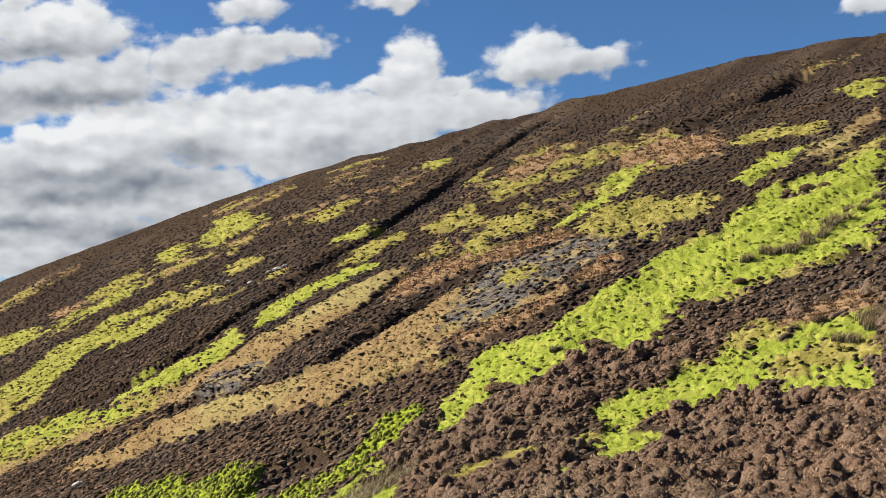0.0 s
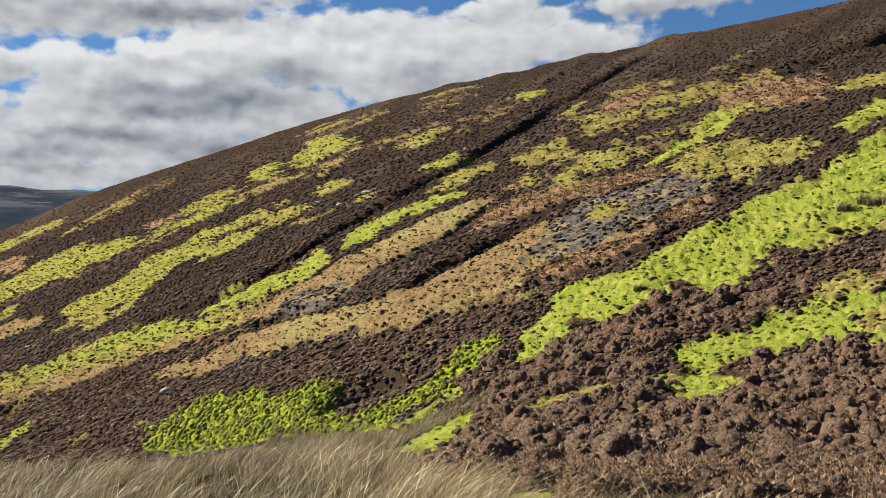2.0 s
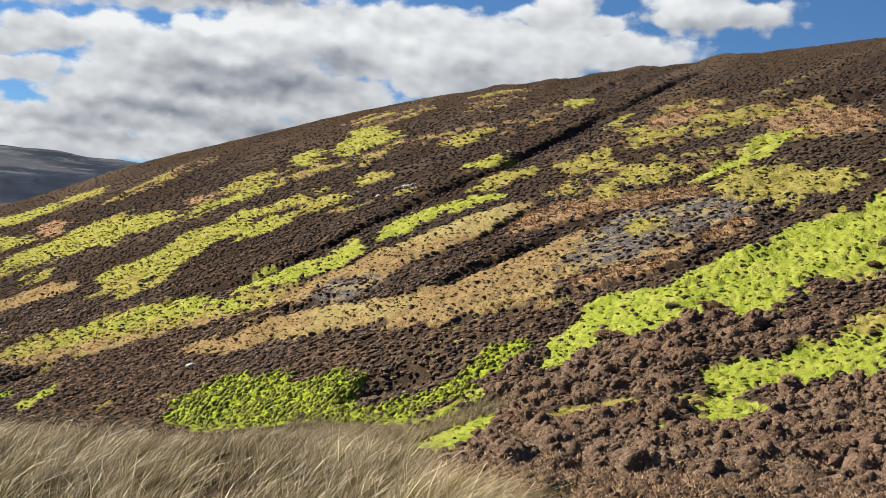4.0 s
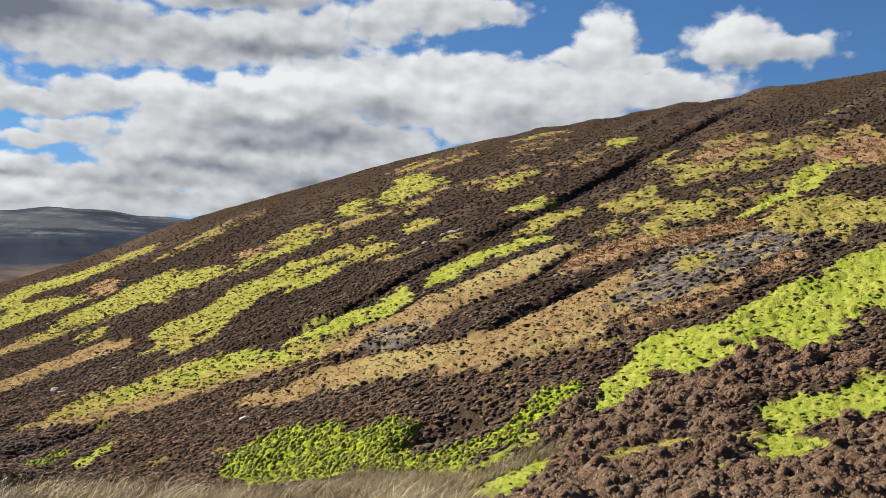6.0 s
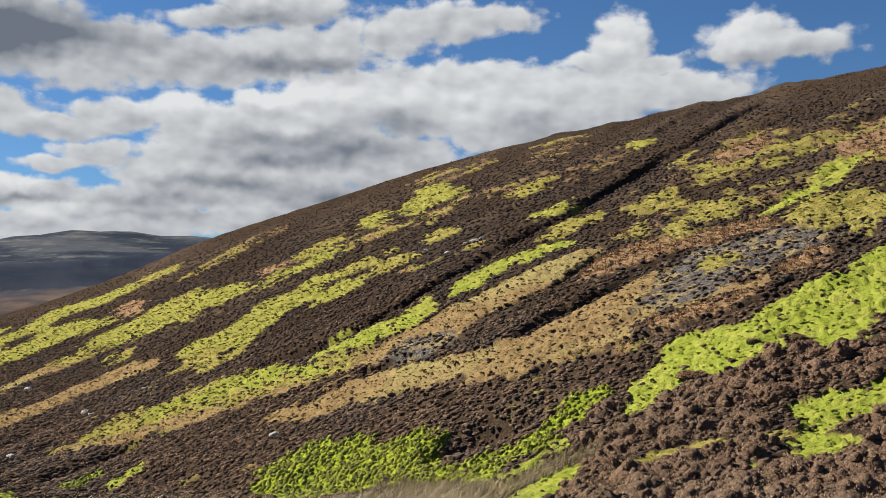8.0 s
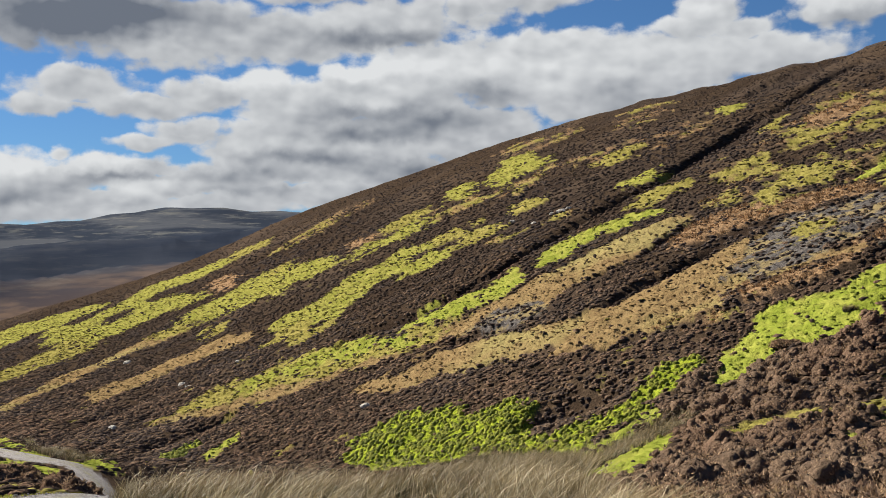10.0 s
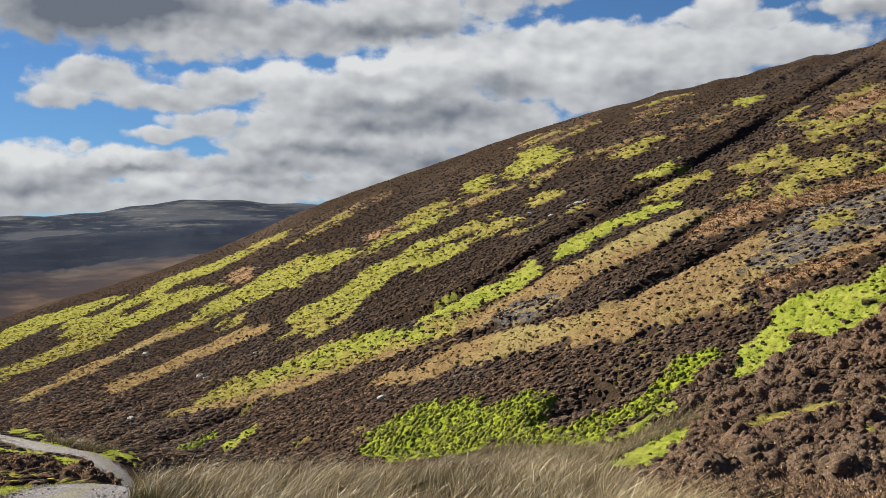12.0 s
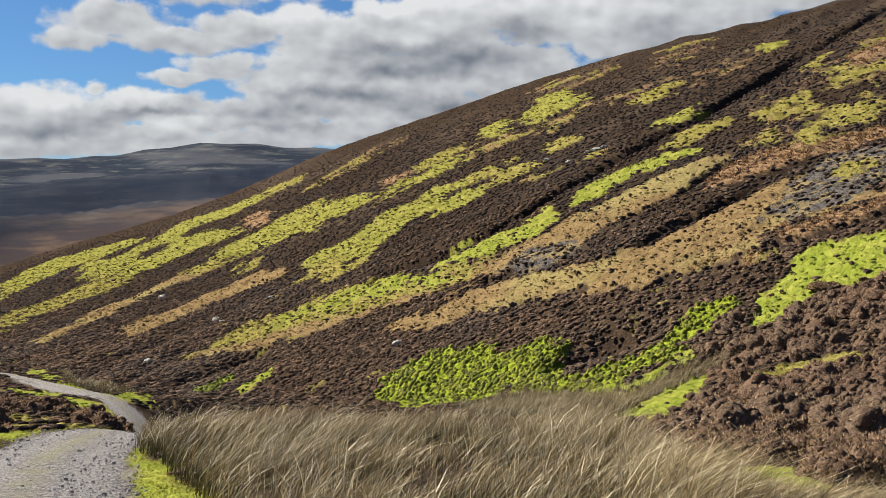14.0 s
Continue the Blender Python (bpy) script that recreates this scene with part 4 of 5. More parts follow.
def plants(x, y):
    """Weights of each ground cover at points of the plan; what is left over is heather."""
    r = np.hypot(x, y)
    size = np.clip(r / 100, 0.35, 2.2)
    wx = x + size * (1.6 * fbm(x / 9, y / 9, 3) + 1.0 * fbm(x / 1.3 + 40, y / 1.3, 2))
    wy = y + size * (2.2 * fbm(x / 9 + 90, y / 9, 3) + 1.4 * fbm(x / 1.3, y / 1.3 + 70, 2))
    high = smooth(r, 80, 220)
    speck = (1 - high) * fbm(x / 1.0 + 5, y / 1.4 + 8, 3) + high * fbm(x / 2.2 + 25, y / 3.2 + 18, 3)
    mottle = (1 - high) * fbm(x / 2.6 + 55, y / 4.2 + 31, 4) + high * fbm(x / 5 + 15, y / 8 + 71, 4)
    out = {k: np.zeros(x.shape) for k in (*COVERS, "gravel", "peat", "far")}
    for kind, poly in PATCHES:
        lo, hi = poly.min(0) - 8, poly.max(0) + 8
        pick = (wx > lo[0]) & (wx < hi[0]) & (wy > lo[1]) & (wy < hi[1])
        if pick.any():
            sd = inside(wx[pick], wy[pick], poly) + size[pick] * (RAGGED[kind] * 2 * speck[pick] + GROWN[kind])
            amount = smooth(sd, -0.2 * size[pick], 0.25 * size[pick]) * (0.9 if kind == "rough" else 1.0)
            for q in COVERS:
                out[q][pick] *= 1 - amount
            if kind == "rough":
                out["olive"][pick] = np.maximum(out["olive"][pick], amount * smooth(mottle[pick], 0.0, 0.1))
                out["tan"][pick] = np.maximum(out["tan"][pick], 0.4 * amount * smooth(-mottle[pick] - 0.13, 0, 0.08))
                out["rust"][pick] = np.maximum(out["rust"][pick], 0.7 * amount * smooth(speck[pick] - 0.04, 0, 0.08))
            elif kind != "heath":
                out[kind][pick] = np.maximum(out[kind][pick], amount)
    streak = ribs(x, y)
    slope = smooth(r, 62, 90) * (1 - smooth(r, 190, 250))
    flecks = smooth(streak + 1.1 * speck + 0.25 * fbm(x / 30, y / 30, 2) - 0.42, 0.0, 0.10) * slope
    out["olive"] = np.maximum(out["olive"], 0.85 * flecks)
    out["rust"] = np.maximum(out["rust"], 0.5 * smooth(ribs(x + 31, y + 17) + 0.8 * speck - 0.36, 0, 0.1) * slope)
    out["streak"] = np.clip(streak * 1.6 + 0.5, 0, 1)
    d, side = to_line(x, y, ROAD)
    edge = 0.5 * fbm(x / 1.2, y / 1.2, 3)
    out["gravel"] = smooth(1.3 - d + edge, -0.1, 0.12)
    verge = (side > 0) * (r < 30) * smooth(d, 1.1, 1.3) * smooth(np.interp(r, (10, 14, 19), (2.1, 2.0, 1.5)) - d + 1.6 * edge, -0.1, 0.25)
    crown = smooth(0.42 - d, -0.15, 0.2) * smooth(fbm(x / 0.5, y / 0.5, 3), -0.12, 0.1) * 0.55 * (r < 40)
    out["gravel"] = out["gravel"] * (1 - crown)
    out["olive"] = np.maximum(out["olive"], crown)
    out["green"] = np.maximum(out["green"], verge) * (1 - out["gravel"])
    out["rust"] = out["rust"] * (1 - out["green"])
    tired = 0.65 * smooth(r, 95, 200) * out["green"]
    out["olive"] = np.maximum(out["olive"], out["green"])
    out["green"] = out["green"] - tired
    bearing_ = np.degrees(np.arctan2(-x, y))
    rf, rb = knots(bearing_, FOOT_FAR, 0.8), knots(bearing_, BROW_FAR)
    out["low"] = 1 - smooth((r - rf) / (rb - rf) + 0.12 * fbm(x / 25, y / 25, 3), 0.0, 0.30)
    out["low"] = out["low"] * (1 - 0.45 * smooth(bearing_ + 8 * fbm(x / 20, y / 20, 3), 9, 22))
    bench = smooth(knots(np.degrees(np.arctan2(-x, y)), EDGE_FAR) + 6 - r, 0, 3) * (r < 30) * (side > 0) * smooth(d, 2.0, 2.4)
    out["peat"] = bench * 0.8
    mound = (side < 0) * (r < 70) * (r > 12) * smooth(d, 1.5, 2.2)
    out["olive"] = np.maximum(out["olive"], mound * smooth(fbm(x / 2.2, y / 2.2, 3), 0.0, 0.08))
    out["green"] = out["green"] * (1 - bench)
    for depth, width, line in GULLIES:
        dl, _ = to_line(x, y, line)
        for q in ("green", "tan", "olive"):
            out[q] = out[q] * smooth(dl + 1.5 * width * speck, width * 0.7, width * 1.3)
    # no plant cover: mask for the cloud shadow painted on the far moor
    out["cloud_shade"] = smooth(r + 220 * fbm(x / 200, y / 200, 3), 860, 930) * (1 - smooth(r + 220 * fbm(x / 240, y / 240, 3), 1480, 1600))
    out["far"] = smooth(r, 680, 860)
    return out


CELLS = np.random.RandomState(3).rand(256, 256, 3)


def domes(x, y, cell):
    """Rounded tufts, one to a cell of that size: 1 on top of a tuft, 0 between."""
    gx, gy = x / cell, y / cell
    ix, iy = np.floor(gx).astype(int), np.floor(gy).astype(int)
    best = np.zeros(x.shape)
    for ox in (-1, 0, 1):
        for oy in (-1, 0, 1):
            c = CELLS[(ix + ox) & 255, (iy + oy) & 255]
            d2 = (gx - ix - ox - c[..., 0]) ** 2 + (gy - iy - oy - c[..., 1]) ** 2
            best = np.maximum(best, (0.55 + 0.45 * c[..., 2]) * np.sqrt(np.clip(1 - d2 / 0.62, 0, 1)))
    return best


def surface(x, y, cover=None):
    """Height of the ground with hummocks, tufts and gullies, and the covers."""
    r, a = np.hypot(x, y), np.degrees(np.arctan2(-x, y))
    z = lie(a, r)
    cover = cover or plants(x, y)
    heath = np.clip(1 - cover["green"] - cover["tan"] - cover["fern"] - cover["gravel"] - 0.7 * np.maximum(cover["olive"] - cover["green"], 0) - 0.5 * cover["grey"] - cover["peat"] - cover["rushy"], 0, 1)
    by_road = smooth(to_line(x, y, ROAD)[0], 1.6, 7.0)
    on_hill = smooth(r, 24, 60) * by_road
    z = z + on_hill * (1 - smooth(r, 600, 900)) * (0.8 * fbm(x / 28, y / 28, 3) + 0.35 * fbm(x / 6, y / 6, 2)) * smooth(r, 30, 90)
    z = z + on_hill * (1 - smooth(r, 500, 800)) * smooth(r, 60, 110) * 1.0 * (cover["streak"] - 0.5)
    z = z + smooth(r, 700, 1200) * (30 * fbm(x / 260, y / 260, 5) - 26 * np.abs(fbm(x / 150 + 7, y / 150, 3))) * (1 - np.exp(-((r - 2500) / 350) ** 2))
    for depth, width, line in GULLIES:
        d, _ = to_line(x, y, line)
        wander = width * (1.0 + 1.2 * fbm(x / 7, y / 7, 3))
        z = z - depth * (1.0 + 1.4 * fbm(x / 10 + 3, y / 10, 2)) * np.exp(-(d / np.maximum(wander, 0.3)) ** 2)
    coarse = smooth(r, 90, 170)
    tuft = domes(x, y, 0.8) * (1 - coarse) * (1.8 - 1.0 * smooth(r, 50, 90)) + domes(x, y, 1.5) * coarse * (0.8 - 0.55 * smooth(r, 190, 270))
    z = z + heath * (1 - cover["far"]) * on_hill * (0.04 + 0.34 * tuft)
    small = domes(x, y, 0.55) * (1 - coarse) + domes(x, y, 1.3) * coarse * 1.5
    z = z + np.clip(np.maximum(cover["green"], cover["olive"]) + cover["tan"], 0, 1) * on_hill * (1 - cover["far"]) * 0.46 * np.clip(small - 0.3, 0, 1)
    z = z + cover["fern"] * (0.10 + 0.30 * domes(x, y, 0.9))
    z = z + (1 - on_hill) * (1 - cover["gravel"]) * 0.12 * (fbm(x / 0.9, y / 0.9, 3) + 0.3) * (0.3 + 0.7 * by_road)
    z = z + cover["gravel"] * 0.02 * fbm(x / 0.3, y / 0.3, 3)
    return z, cover


def mesh_of(name, verts, faces, mat, attrs=None, shade=False, normals=None):
    """A mesh from arrays; faces is an (n, 3) or (n, 4) array."""
    me = bpy.data.meshes.new(name)
    me.vertices.add(len(verts))
    me.vertices.foreach_set("co", np.ascontiguousarray(verts, dtype=np.float32).ravel())
    me.loops.add(faces.size)
    me.loops.foreach_set("vertex_index", np.ascontiguousarray(faces, dtype=np.int32).ravel())
    me.polygons.add(len(faces))
    me.polygons.foreach_set("loop_start", np.arange(0, faces.size, faces.shape[1], dtype=np.int32))
    me.update(calc_edges=True)
    me.polygons.foreach_set("use_smooth", np.full(len(faces), shade))
    for key, rgb in (attrs or {}).items():
        at_ = me.attributes.new(key, "FLOAT_COLOR", "POINT")
        at_.data.foreach_set("color", np.hstack([rgb, np.ones((len(rgb), 1))]).astype(np.float32).ravel())
    if normals is not None:
        at_ = me.attributes.new("custom_normal", "FLOAT_VECTOR", "POINT")
        at_.data.foreach_set("vector", np.ascontiguousarray(normals, dtype=np.float32).ravel())
    me.materials.append(mat)
    return me


def build_ground():
    a = np.concatenate([np.arange(-26, 42, 0.1), np.arange(42, 334, 2.0)])
    rt, rf, rb = knots(a, TOE_FAR, 0.8), knots(a, FOOT_FAR, 0.8), knots(a, BROW_FAR)
    zf, zb = rf * tan_d(knots(a, FOOT_UP, 0.8)), rb * tan_d(knots(a, BROW_UP))
    start = np.geomspace(0.002, 1.3, 14)[:, None] * np.ones_like(rt)
    near = 1.3 * (rt / 1.3) ** np.linspace(0, 1, 121)[1:, None]
    flat = rt + np.linspace(0, 1, 106)[1:, None] * (rf - rt)
    up = np.linspace(0, 1, 241)[1:, None] * (zb / rb - zf / rf) + zf / rf
    u = np.clip((up * rf - zf) / ((zb - zf) - up * (rb - rf)), 0, 1)
    hill = rf + u * (rb - rf)
    far = rb * (4800 / rb) ** np.linspace(0, 1, 91)[1:, None]
    r = np.vstack([start, near, flat, hill, far])
    A = np.broadcast_to(a, r.shape)
    x, y = -r * np.sin(np.radians(A)), r * np.cos(np.radians(A))
    z, cover = surface(x.ravel(), y.ravel())
    verts = np.stack([x.ravel(), y.ravel(), z], 1)
    rows, cols = r.shape
    i, j = np.meshgrid(np.arange(rows - 1), np.arange(cols), indexing="ij")
    k = (j + 1) % cols
    faces = np.stack([i * cols + j, (i + 1) * cols + j, (i + 1) * cols + k, i * cols + k], -1).reshape(-1, 4)
    rgb = lambda *names: np.stack([cover[q] for q in names], 1)
    me = mesh_of("ground", verts, faces, ground_mat, {"mask_a": rgb("green", "tan", "rust"), "mask_b": rgb("grey", "olive", "fern"), "mask_c": rgb("gravel", "peat", "far"), "mask_d": rgb("streak", "cloud_shade", "low")}, True)
    return tagged(new("ground", me), "moorland hillside of brown heather with bright green grass strips", "ground", kind="structure")


ground = build_ground()


# ---------- rushes: bent stems, one sheet of stems to a stand ----------
def stems(x, y, z, tall, rng, lean=(0.35, 0.1), wide=0.006):
    """Curved tapering stems rooted at the points; returns verts, faces, and how far along each stem a vertex is."""
    m, seg = len(x), 4
    turn = rng.uniform(0, np.pi, m)
    s = np.linspace(0, 1, seg)[None, :]
    gust = fbm(x / 2.2 + 11, y / 2.2, 2)
    bx = (lean[0] + 0.6 * gust + rng.normal(0, 0.36, m))[:, None] * tall[:, None] * s ** 2
    by = (lean[1] + rng.normal(0, 0.32, m))[:, None] * tall[:, None] * s ** 2
    bz = tall[:, None] * (s - 0.22 * s ** 2.5)
    half = wide * (1 - 0.85 * s) * np.ones((m, 1))
    cx, cy, cz = x[:, None] + bx, y[:, None] + by, z[:, None] + bz
    ox, oy = np.cos(turn)[:, None] * half, np.sin(turn)[:, None] * half
    left, right = np.stack([cx - ox, cy - oy, cz], -1), np.stack([cx + ox, cy + oy, cz], -1)
    verts = np.stack([left, right], 2).reshape(-1, 3)
    base = (np.arange(m) * seg * 2)[:, None] + np.arange(seg - 1)[None, :] * 2
    faces = np.stack([base, base + 1, base + 3, base + 2], -1).reshape(-1, 4)
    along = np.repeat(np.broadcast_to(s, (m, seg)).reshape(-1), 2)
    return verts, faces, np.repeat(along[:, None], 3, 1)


# ---------- low plants, scattered over the slope ----------
def tufts(x, y, z, wide, tall, rng, spread=0.25):
    """Small ragged domes of five sides, open below."""
    m, side_n = len(x), 5
    ang = rng.uniform(0, 6.283, (m, 1)) + np.arange(side_n)[None, :] * (2 * np.pi / side_n)
    r0 = wide[:, None] * rng.uniform(0.75, 1.2, (m, side_n))
    r1 = wide[:, None] * rng.uniform(0.6, 0.95, (m, side_n))
    z1 = tall[:, None] * rng.uniform(0.5, 0.85, (m, side_n))
    ring0 = np.stack([x[:, None] + r0 * np.cos(ang), y[:, None] + r0 * np.sin(ang), np.broadcast_to((z - 0.25 * wide)[:, None], ang.shape)], -1)
    ring1 = np.stack([x[:, None] + r1 * np.cos(ang + 0.4), y[:, None] + r1 * np.sin(ang + 0.4), z[:, None] + z1], -1)
    top = np.stack([x + wide * rng.normal(0, spread, m), y + wide * rng.normal(0, spread, m), z + tall], -1)[:, None, :]
    verts = np.concatenate([ring0, ring1, top], 1).reshape(-1, 3)
    base = (np.arange(m) * (2 * side_n + 1))[:, None]
    i, j = np.arange(side_n), (np.arange(side_n) + 1) % side_n
    tri = np.concatenate([np.stack([i, j, j + side_n], 1), np.stack([i, j + side_n, i + side_n], 1), np.stack([i + side_n, j + side_n, np.full(side_n, 2 * side_n)], 1)])
    return verts, (base[:, :, None] + tri[None]).reshape(-1, 3)


def mounds(x, y, z, wide, tall, rng, sides=5, stretch=1.0):
    """Rounded, uneven clumps, open below, longer along the slope's strips; returns verts and triangles."""
    m = len(x)
    ang = rng.uniform(0, 6.283, (m, 1, 1)) + np.arange(sides)[None, None, :] * (2 * np.pi / sides)
    out = np.array([1.0, 0.92, 0.52])[None, :, None] * rng.uniform(0.68, 1.32, (m, 3, sides)) * wide[:, None, None]
    up = np.array([-0.35, 0.45, 0.88])[None, :, None] * rng.uniform(0.75, 1.25, (m, 3, sides)) * tall[:, None, None]
    ax, ay = out * np.cos(ang) * stretch, out * np.sin(ang) / stretch ** 0.5
    rings = np.stack([x[:, None, None] + 0.86 * ax - 0.5 * ay, y[:, None, None] + 0.5 * ax + 0.86 * ay, z[:, None, None] + up], -1).reshape(m, -1, 3)
    top = np.stack([x + 0.2 * wide * rng.normal(0, 1, m), y + 0.2 * wide * rng.normal(0, 1, m), z + tall * 1.05], -1)[:, None, :]
    tri = []
    for k in range(2):
        for i in range(sides):
            j = (i + 1) % sides
            tri += [(k * sides + i, k * sides + j, (k + 1) * sides + j), (k * sides + i, (k + 1) * sides + j, (k + 1) * sides + i)]
    tri += [(2 * sides + i, 2 * sides + (i + 1) % sides, 3 * sides) for i in range(sides)]
    faces = (np.arange(m) * (3 * sides + 1))[:, None, None] + np.array(tri)[None]
    return np.concatenate([rings, top], 1).reshape(-1, 3), faces.reshape(-1, 3)


def sprays(x, y, z, wide, tall, blades, rng, thick=0.34, base_normal=None):
    """Fans of short leaning blades, one pointed blade a face."""
    k = np.repeat(np.arange(len(x)), blades)
    m = len(k)
    out, spin = rng.uniform(0, 6.283, m), rng.uniform(0, 6.283, m)
    far = np.sqrt(rng.uniform(0, 1, m))
    bx, by = x[k] + wide[k] * far * 0.75 * np.cos(out), y[k] + wide[k] * far * 0.75 * np.sin(out)
    bz = z[k] + tall[k] * 0.25 * (1 - far) - 0.02
    half = wide[k] * thick * rng.uniform(0.6, 1.3, m)
    ox, oy = half * np.cos(spin), half * np.sin(spin)
    reach = wide[k] * rng.uniform(0.5, 1.1, m) * (0.35 + 0.65 * far)
    rise = tall[k] * rng.uniform(0.5, 1.1, m) * (1.15 - 0.55 * far)
    tip = np.stack([bx + reach * np.cos(out), by + reach * np.sin(out), bz + rise], -1)
    one, two = np.stack([bx - ox, by - oy, bz], -1), np.stack([bx + ox, by + oy, bz], -1)
    flip = np.cross(two - one, tip - one)[:, 2] < 0
    one[flip], two[flip] = two[flip].copy(), one[flip].copy()
    verts = np.stack([one, two, tip], 1).reshape(-1, 3)
    tilt = 0.25 + 0.5 * far
    normal = np.stack([tilt * np.cos(out), tilt * np.sin(out), np.ones(m)], -1) + rng.normal(0, 0.28, (m, 3))
    if base_normal is not None:
        normal = base_normal[k] + rng.normal(0, 0.3, (m, 3))
    normal /= np.linalg.norm(normal, axis=1)[:, None]
    return verts, np.arange(m * 3).reshape(-1, 3), np.repeat(normal, 3, 0)


def over_slope(m, rng):
    """Random places on the slope, closer together near the road than up by the brow."""
    a = rng.uniform(-26, 41, m)
    rt, rf, rb = knots(a, TOE_FAR, 0.8), knots(a, FOOT_FAR, 0.8), knots(a, BROW_FAR)
    tt, tf, tb = tan_d(knots(a, TOE_UP, 0.8)), tan_d(knots(a, FOOT_UP, 0.8)), tan_d(knots(a, BROW_UP))
    up = tt + rng.uniform(0, 1, m) * (tb - tt)
    zt, zf, zb = rt * tt, rf * tf, rb * tb
    on_flat = rt + (up * rt - zt) / np.where(np.abs((zf - zt) - up * (rf - rt)) < 1e-6, 1e-6, (zf - zt) - up * (rf - rt)) * (rf - rt)
    on_hill = rf + np.clip((up * rf - zf) / ((zb - zf) - up * (rb - rf)), 0, 1) * (rb - rf)
    r = np.where(up < tf, np.clip(on_flat, rt * 0.9, rf), on_hill)
    r = r * rng.uniform(0.985, 1.0, m)
    return -r * np.sin(np.radians(a)), r * np.cos(np.radians(a)), r


rng = np.random.RandomState(5)
x, y, r = over_slope(112000, rng)
# and over the roadside to the left of the rushes
lr, la = np.exp(rng.uniform(np.log(11), np.log(140), 14000)), rng.uniform(29, 41, 14000)
ld, _ = to_line(-lr * np.sin(np.radians(la)), lr * np.cos(np.radians(la)), ROAD)
la, lr = la[ld > 1.9], lr[ld > 1.9]
x, y, r = np.concatenate([x, -lr * np.sin(np.radians(la))]), np.concatenate([y, lr * np.cos(np.radians(la))]), np.concatenate([r, lr])
z, cover = surface(x, y)
pick = rng.uniform(0, 1, len(x))
size = np.clip(0.05 + 0.0040 * r, 0.14, 0.72) * rng.uniform(0.65, 1.4, len(x))
grassy = np.clip(cover["green"] + cover["tan"] + cover["fern"] + cover["rushy"] + cover["peat"] + cover["gravel"] + cover["grey"] * 0.7 + np.maximum(cover["olive"] - cover["green"], 0) * 0.97 + cover["rust"] * 0.9, 0, 1)
is_heather = ((pick > grassy) & (pick > 0.12)) | (pick > 0.993)
pick2, lower = rng.uniform(0, 1, len(x)), cover["low"]
spread_ = rng.uniform(0.7, 1.35, len(x))
bearings = np.degrees(np.arctan2(-x, y))
up_slope = (r - knots(bearings, FOOT_FAR, 0.8)) / (knots(bearings, BROW_FAR) - knots(bearings, FOOT_FAR, 0.8))
open_share = rng.uniform(0, 1, len(x))


def spaced(wide, tall, cover_share):
    """Which of the random places to take, so that clumps of this size cover that share of the view of the slope."""
    seen = (2 * wide / r) * ((0.6 * wide + tall) * 0.8 / r)
    return open_share < cover_share * 3.7e-6 / seen


# clumps: name, category, material, where, radius at the camera, radius more per metre, height to radius, share covered, label
SLOPE_CLUMPS = (
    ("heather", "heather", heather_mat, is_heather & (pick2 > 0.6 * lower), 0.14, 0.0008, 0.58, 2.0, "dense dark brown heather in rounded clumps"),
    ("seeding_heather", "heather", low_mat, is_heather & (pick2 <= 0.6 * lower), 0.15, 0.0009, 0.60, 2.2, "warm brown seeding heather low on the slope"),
    ("grass_tussocks", "grass", green_mat, ~is_heather & (cover["green"] > 0.5), 0.12, 0.0006, 0.32, 0.28, "small bright green grass tussocks on the slope"),
    ("rough_grass", "grass", olive_mat, ~is_heather & (cover["olive"] - cover["green"] > 0.3), 0.15, 0.0006, 0.40, 0.45, "yellow-olive rough grass among the heather"),
    ("dry_grass", "grass", tan_mat, ~is_heather & (cover["tan"] > 0.5), 0.13, 0.0005, 0.30, 0.4, "pale dry straw-coloured moor grass tufts"),
    ("bracken", "bracken", fern_mat, cover["fern"] > 0.4, 0.12, 0.0006, 1.0, 1.5, "lush green bracken along the foot of the slope"),
)
for name, category, mat, keep, wide0, more, ratio, share, label in SLOPE_CLUMPS:
    wide = (wide0 + more * r) * spread_ * (1 - 0.45 * smooth(up_slope, 0.6, 0.95))
    keep = keep & spaced(wide, wide * ratio, share)
    v, f = mounds(x[keep], y[keep], z[keep], wide[keep], wide[keep] * ratio, rng, stretch=1.5 if "heather" in name else 1.2)
    tagged(new(name, mesh_of(name, v, f, mat, shade=True)), label, category, kind="stuff")

# leafy and stalky plants
SLOPE_SPRAYS = (
    ("dead_bracken", "bracken", rust_mat, ~is_heather & (cover["rust"] > 0.4) & (pick < 0.8), 0.5, 0.5, 9, "rust-brown dead bracken on the slope"),
    ("burnt_heather", "heather", grey_mat, ~is_heather & (cover["grey"] > 0.4) & (pick < 0.4), 0.4, 0.26, 7, "grey burnt heather stalks on bare ground"),
)
for name, category, mat, keep, wide, tall, blades, label in SLOPE_SPRAYS:
    v, f, nor = sprays(x[keep], y[keep], z[keep], size[keep] * wide, size[keep] * tall, blades, rng)
    tagged(new(name, mesh_of(name, v, f, mat, normals=nor)), label, category, kind="stuff")


# dark heather clumps dotted through the grass strips
cx, cy, cr = over_slope(26000, rng)
ccover = plants(cx, cy)
amount = np.maximum(ccover["green"], np.maximum(ccover["olive"], 0.41 * ccover["tan"]))
keep = (amount > 0.4) & (rng.uniform(0, 1, len(cx)) < 0.03 + 0.25 * smooth(fbm(cx / 9, cy / 9, 3), 0.10, 0.28)) & (cr > 45) & (np.degrees(np.arctan2(-cx, cy)) < 34)
cx, cy, cr = cx[keep], cy[keep], cr[keep]
cz, _ = surface(cx, cy, {q: v[keep] for q, v in ccover.items()})
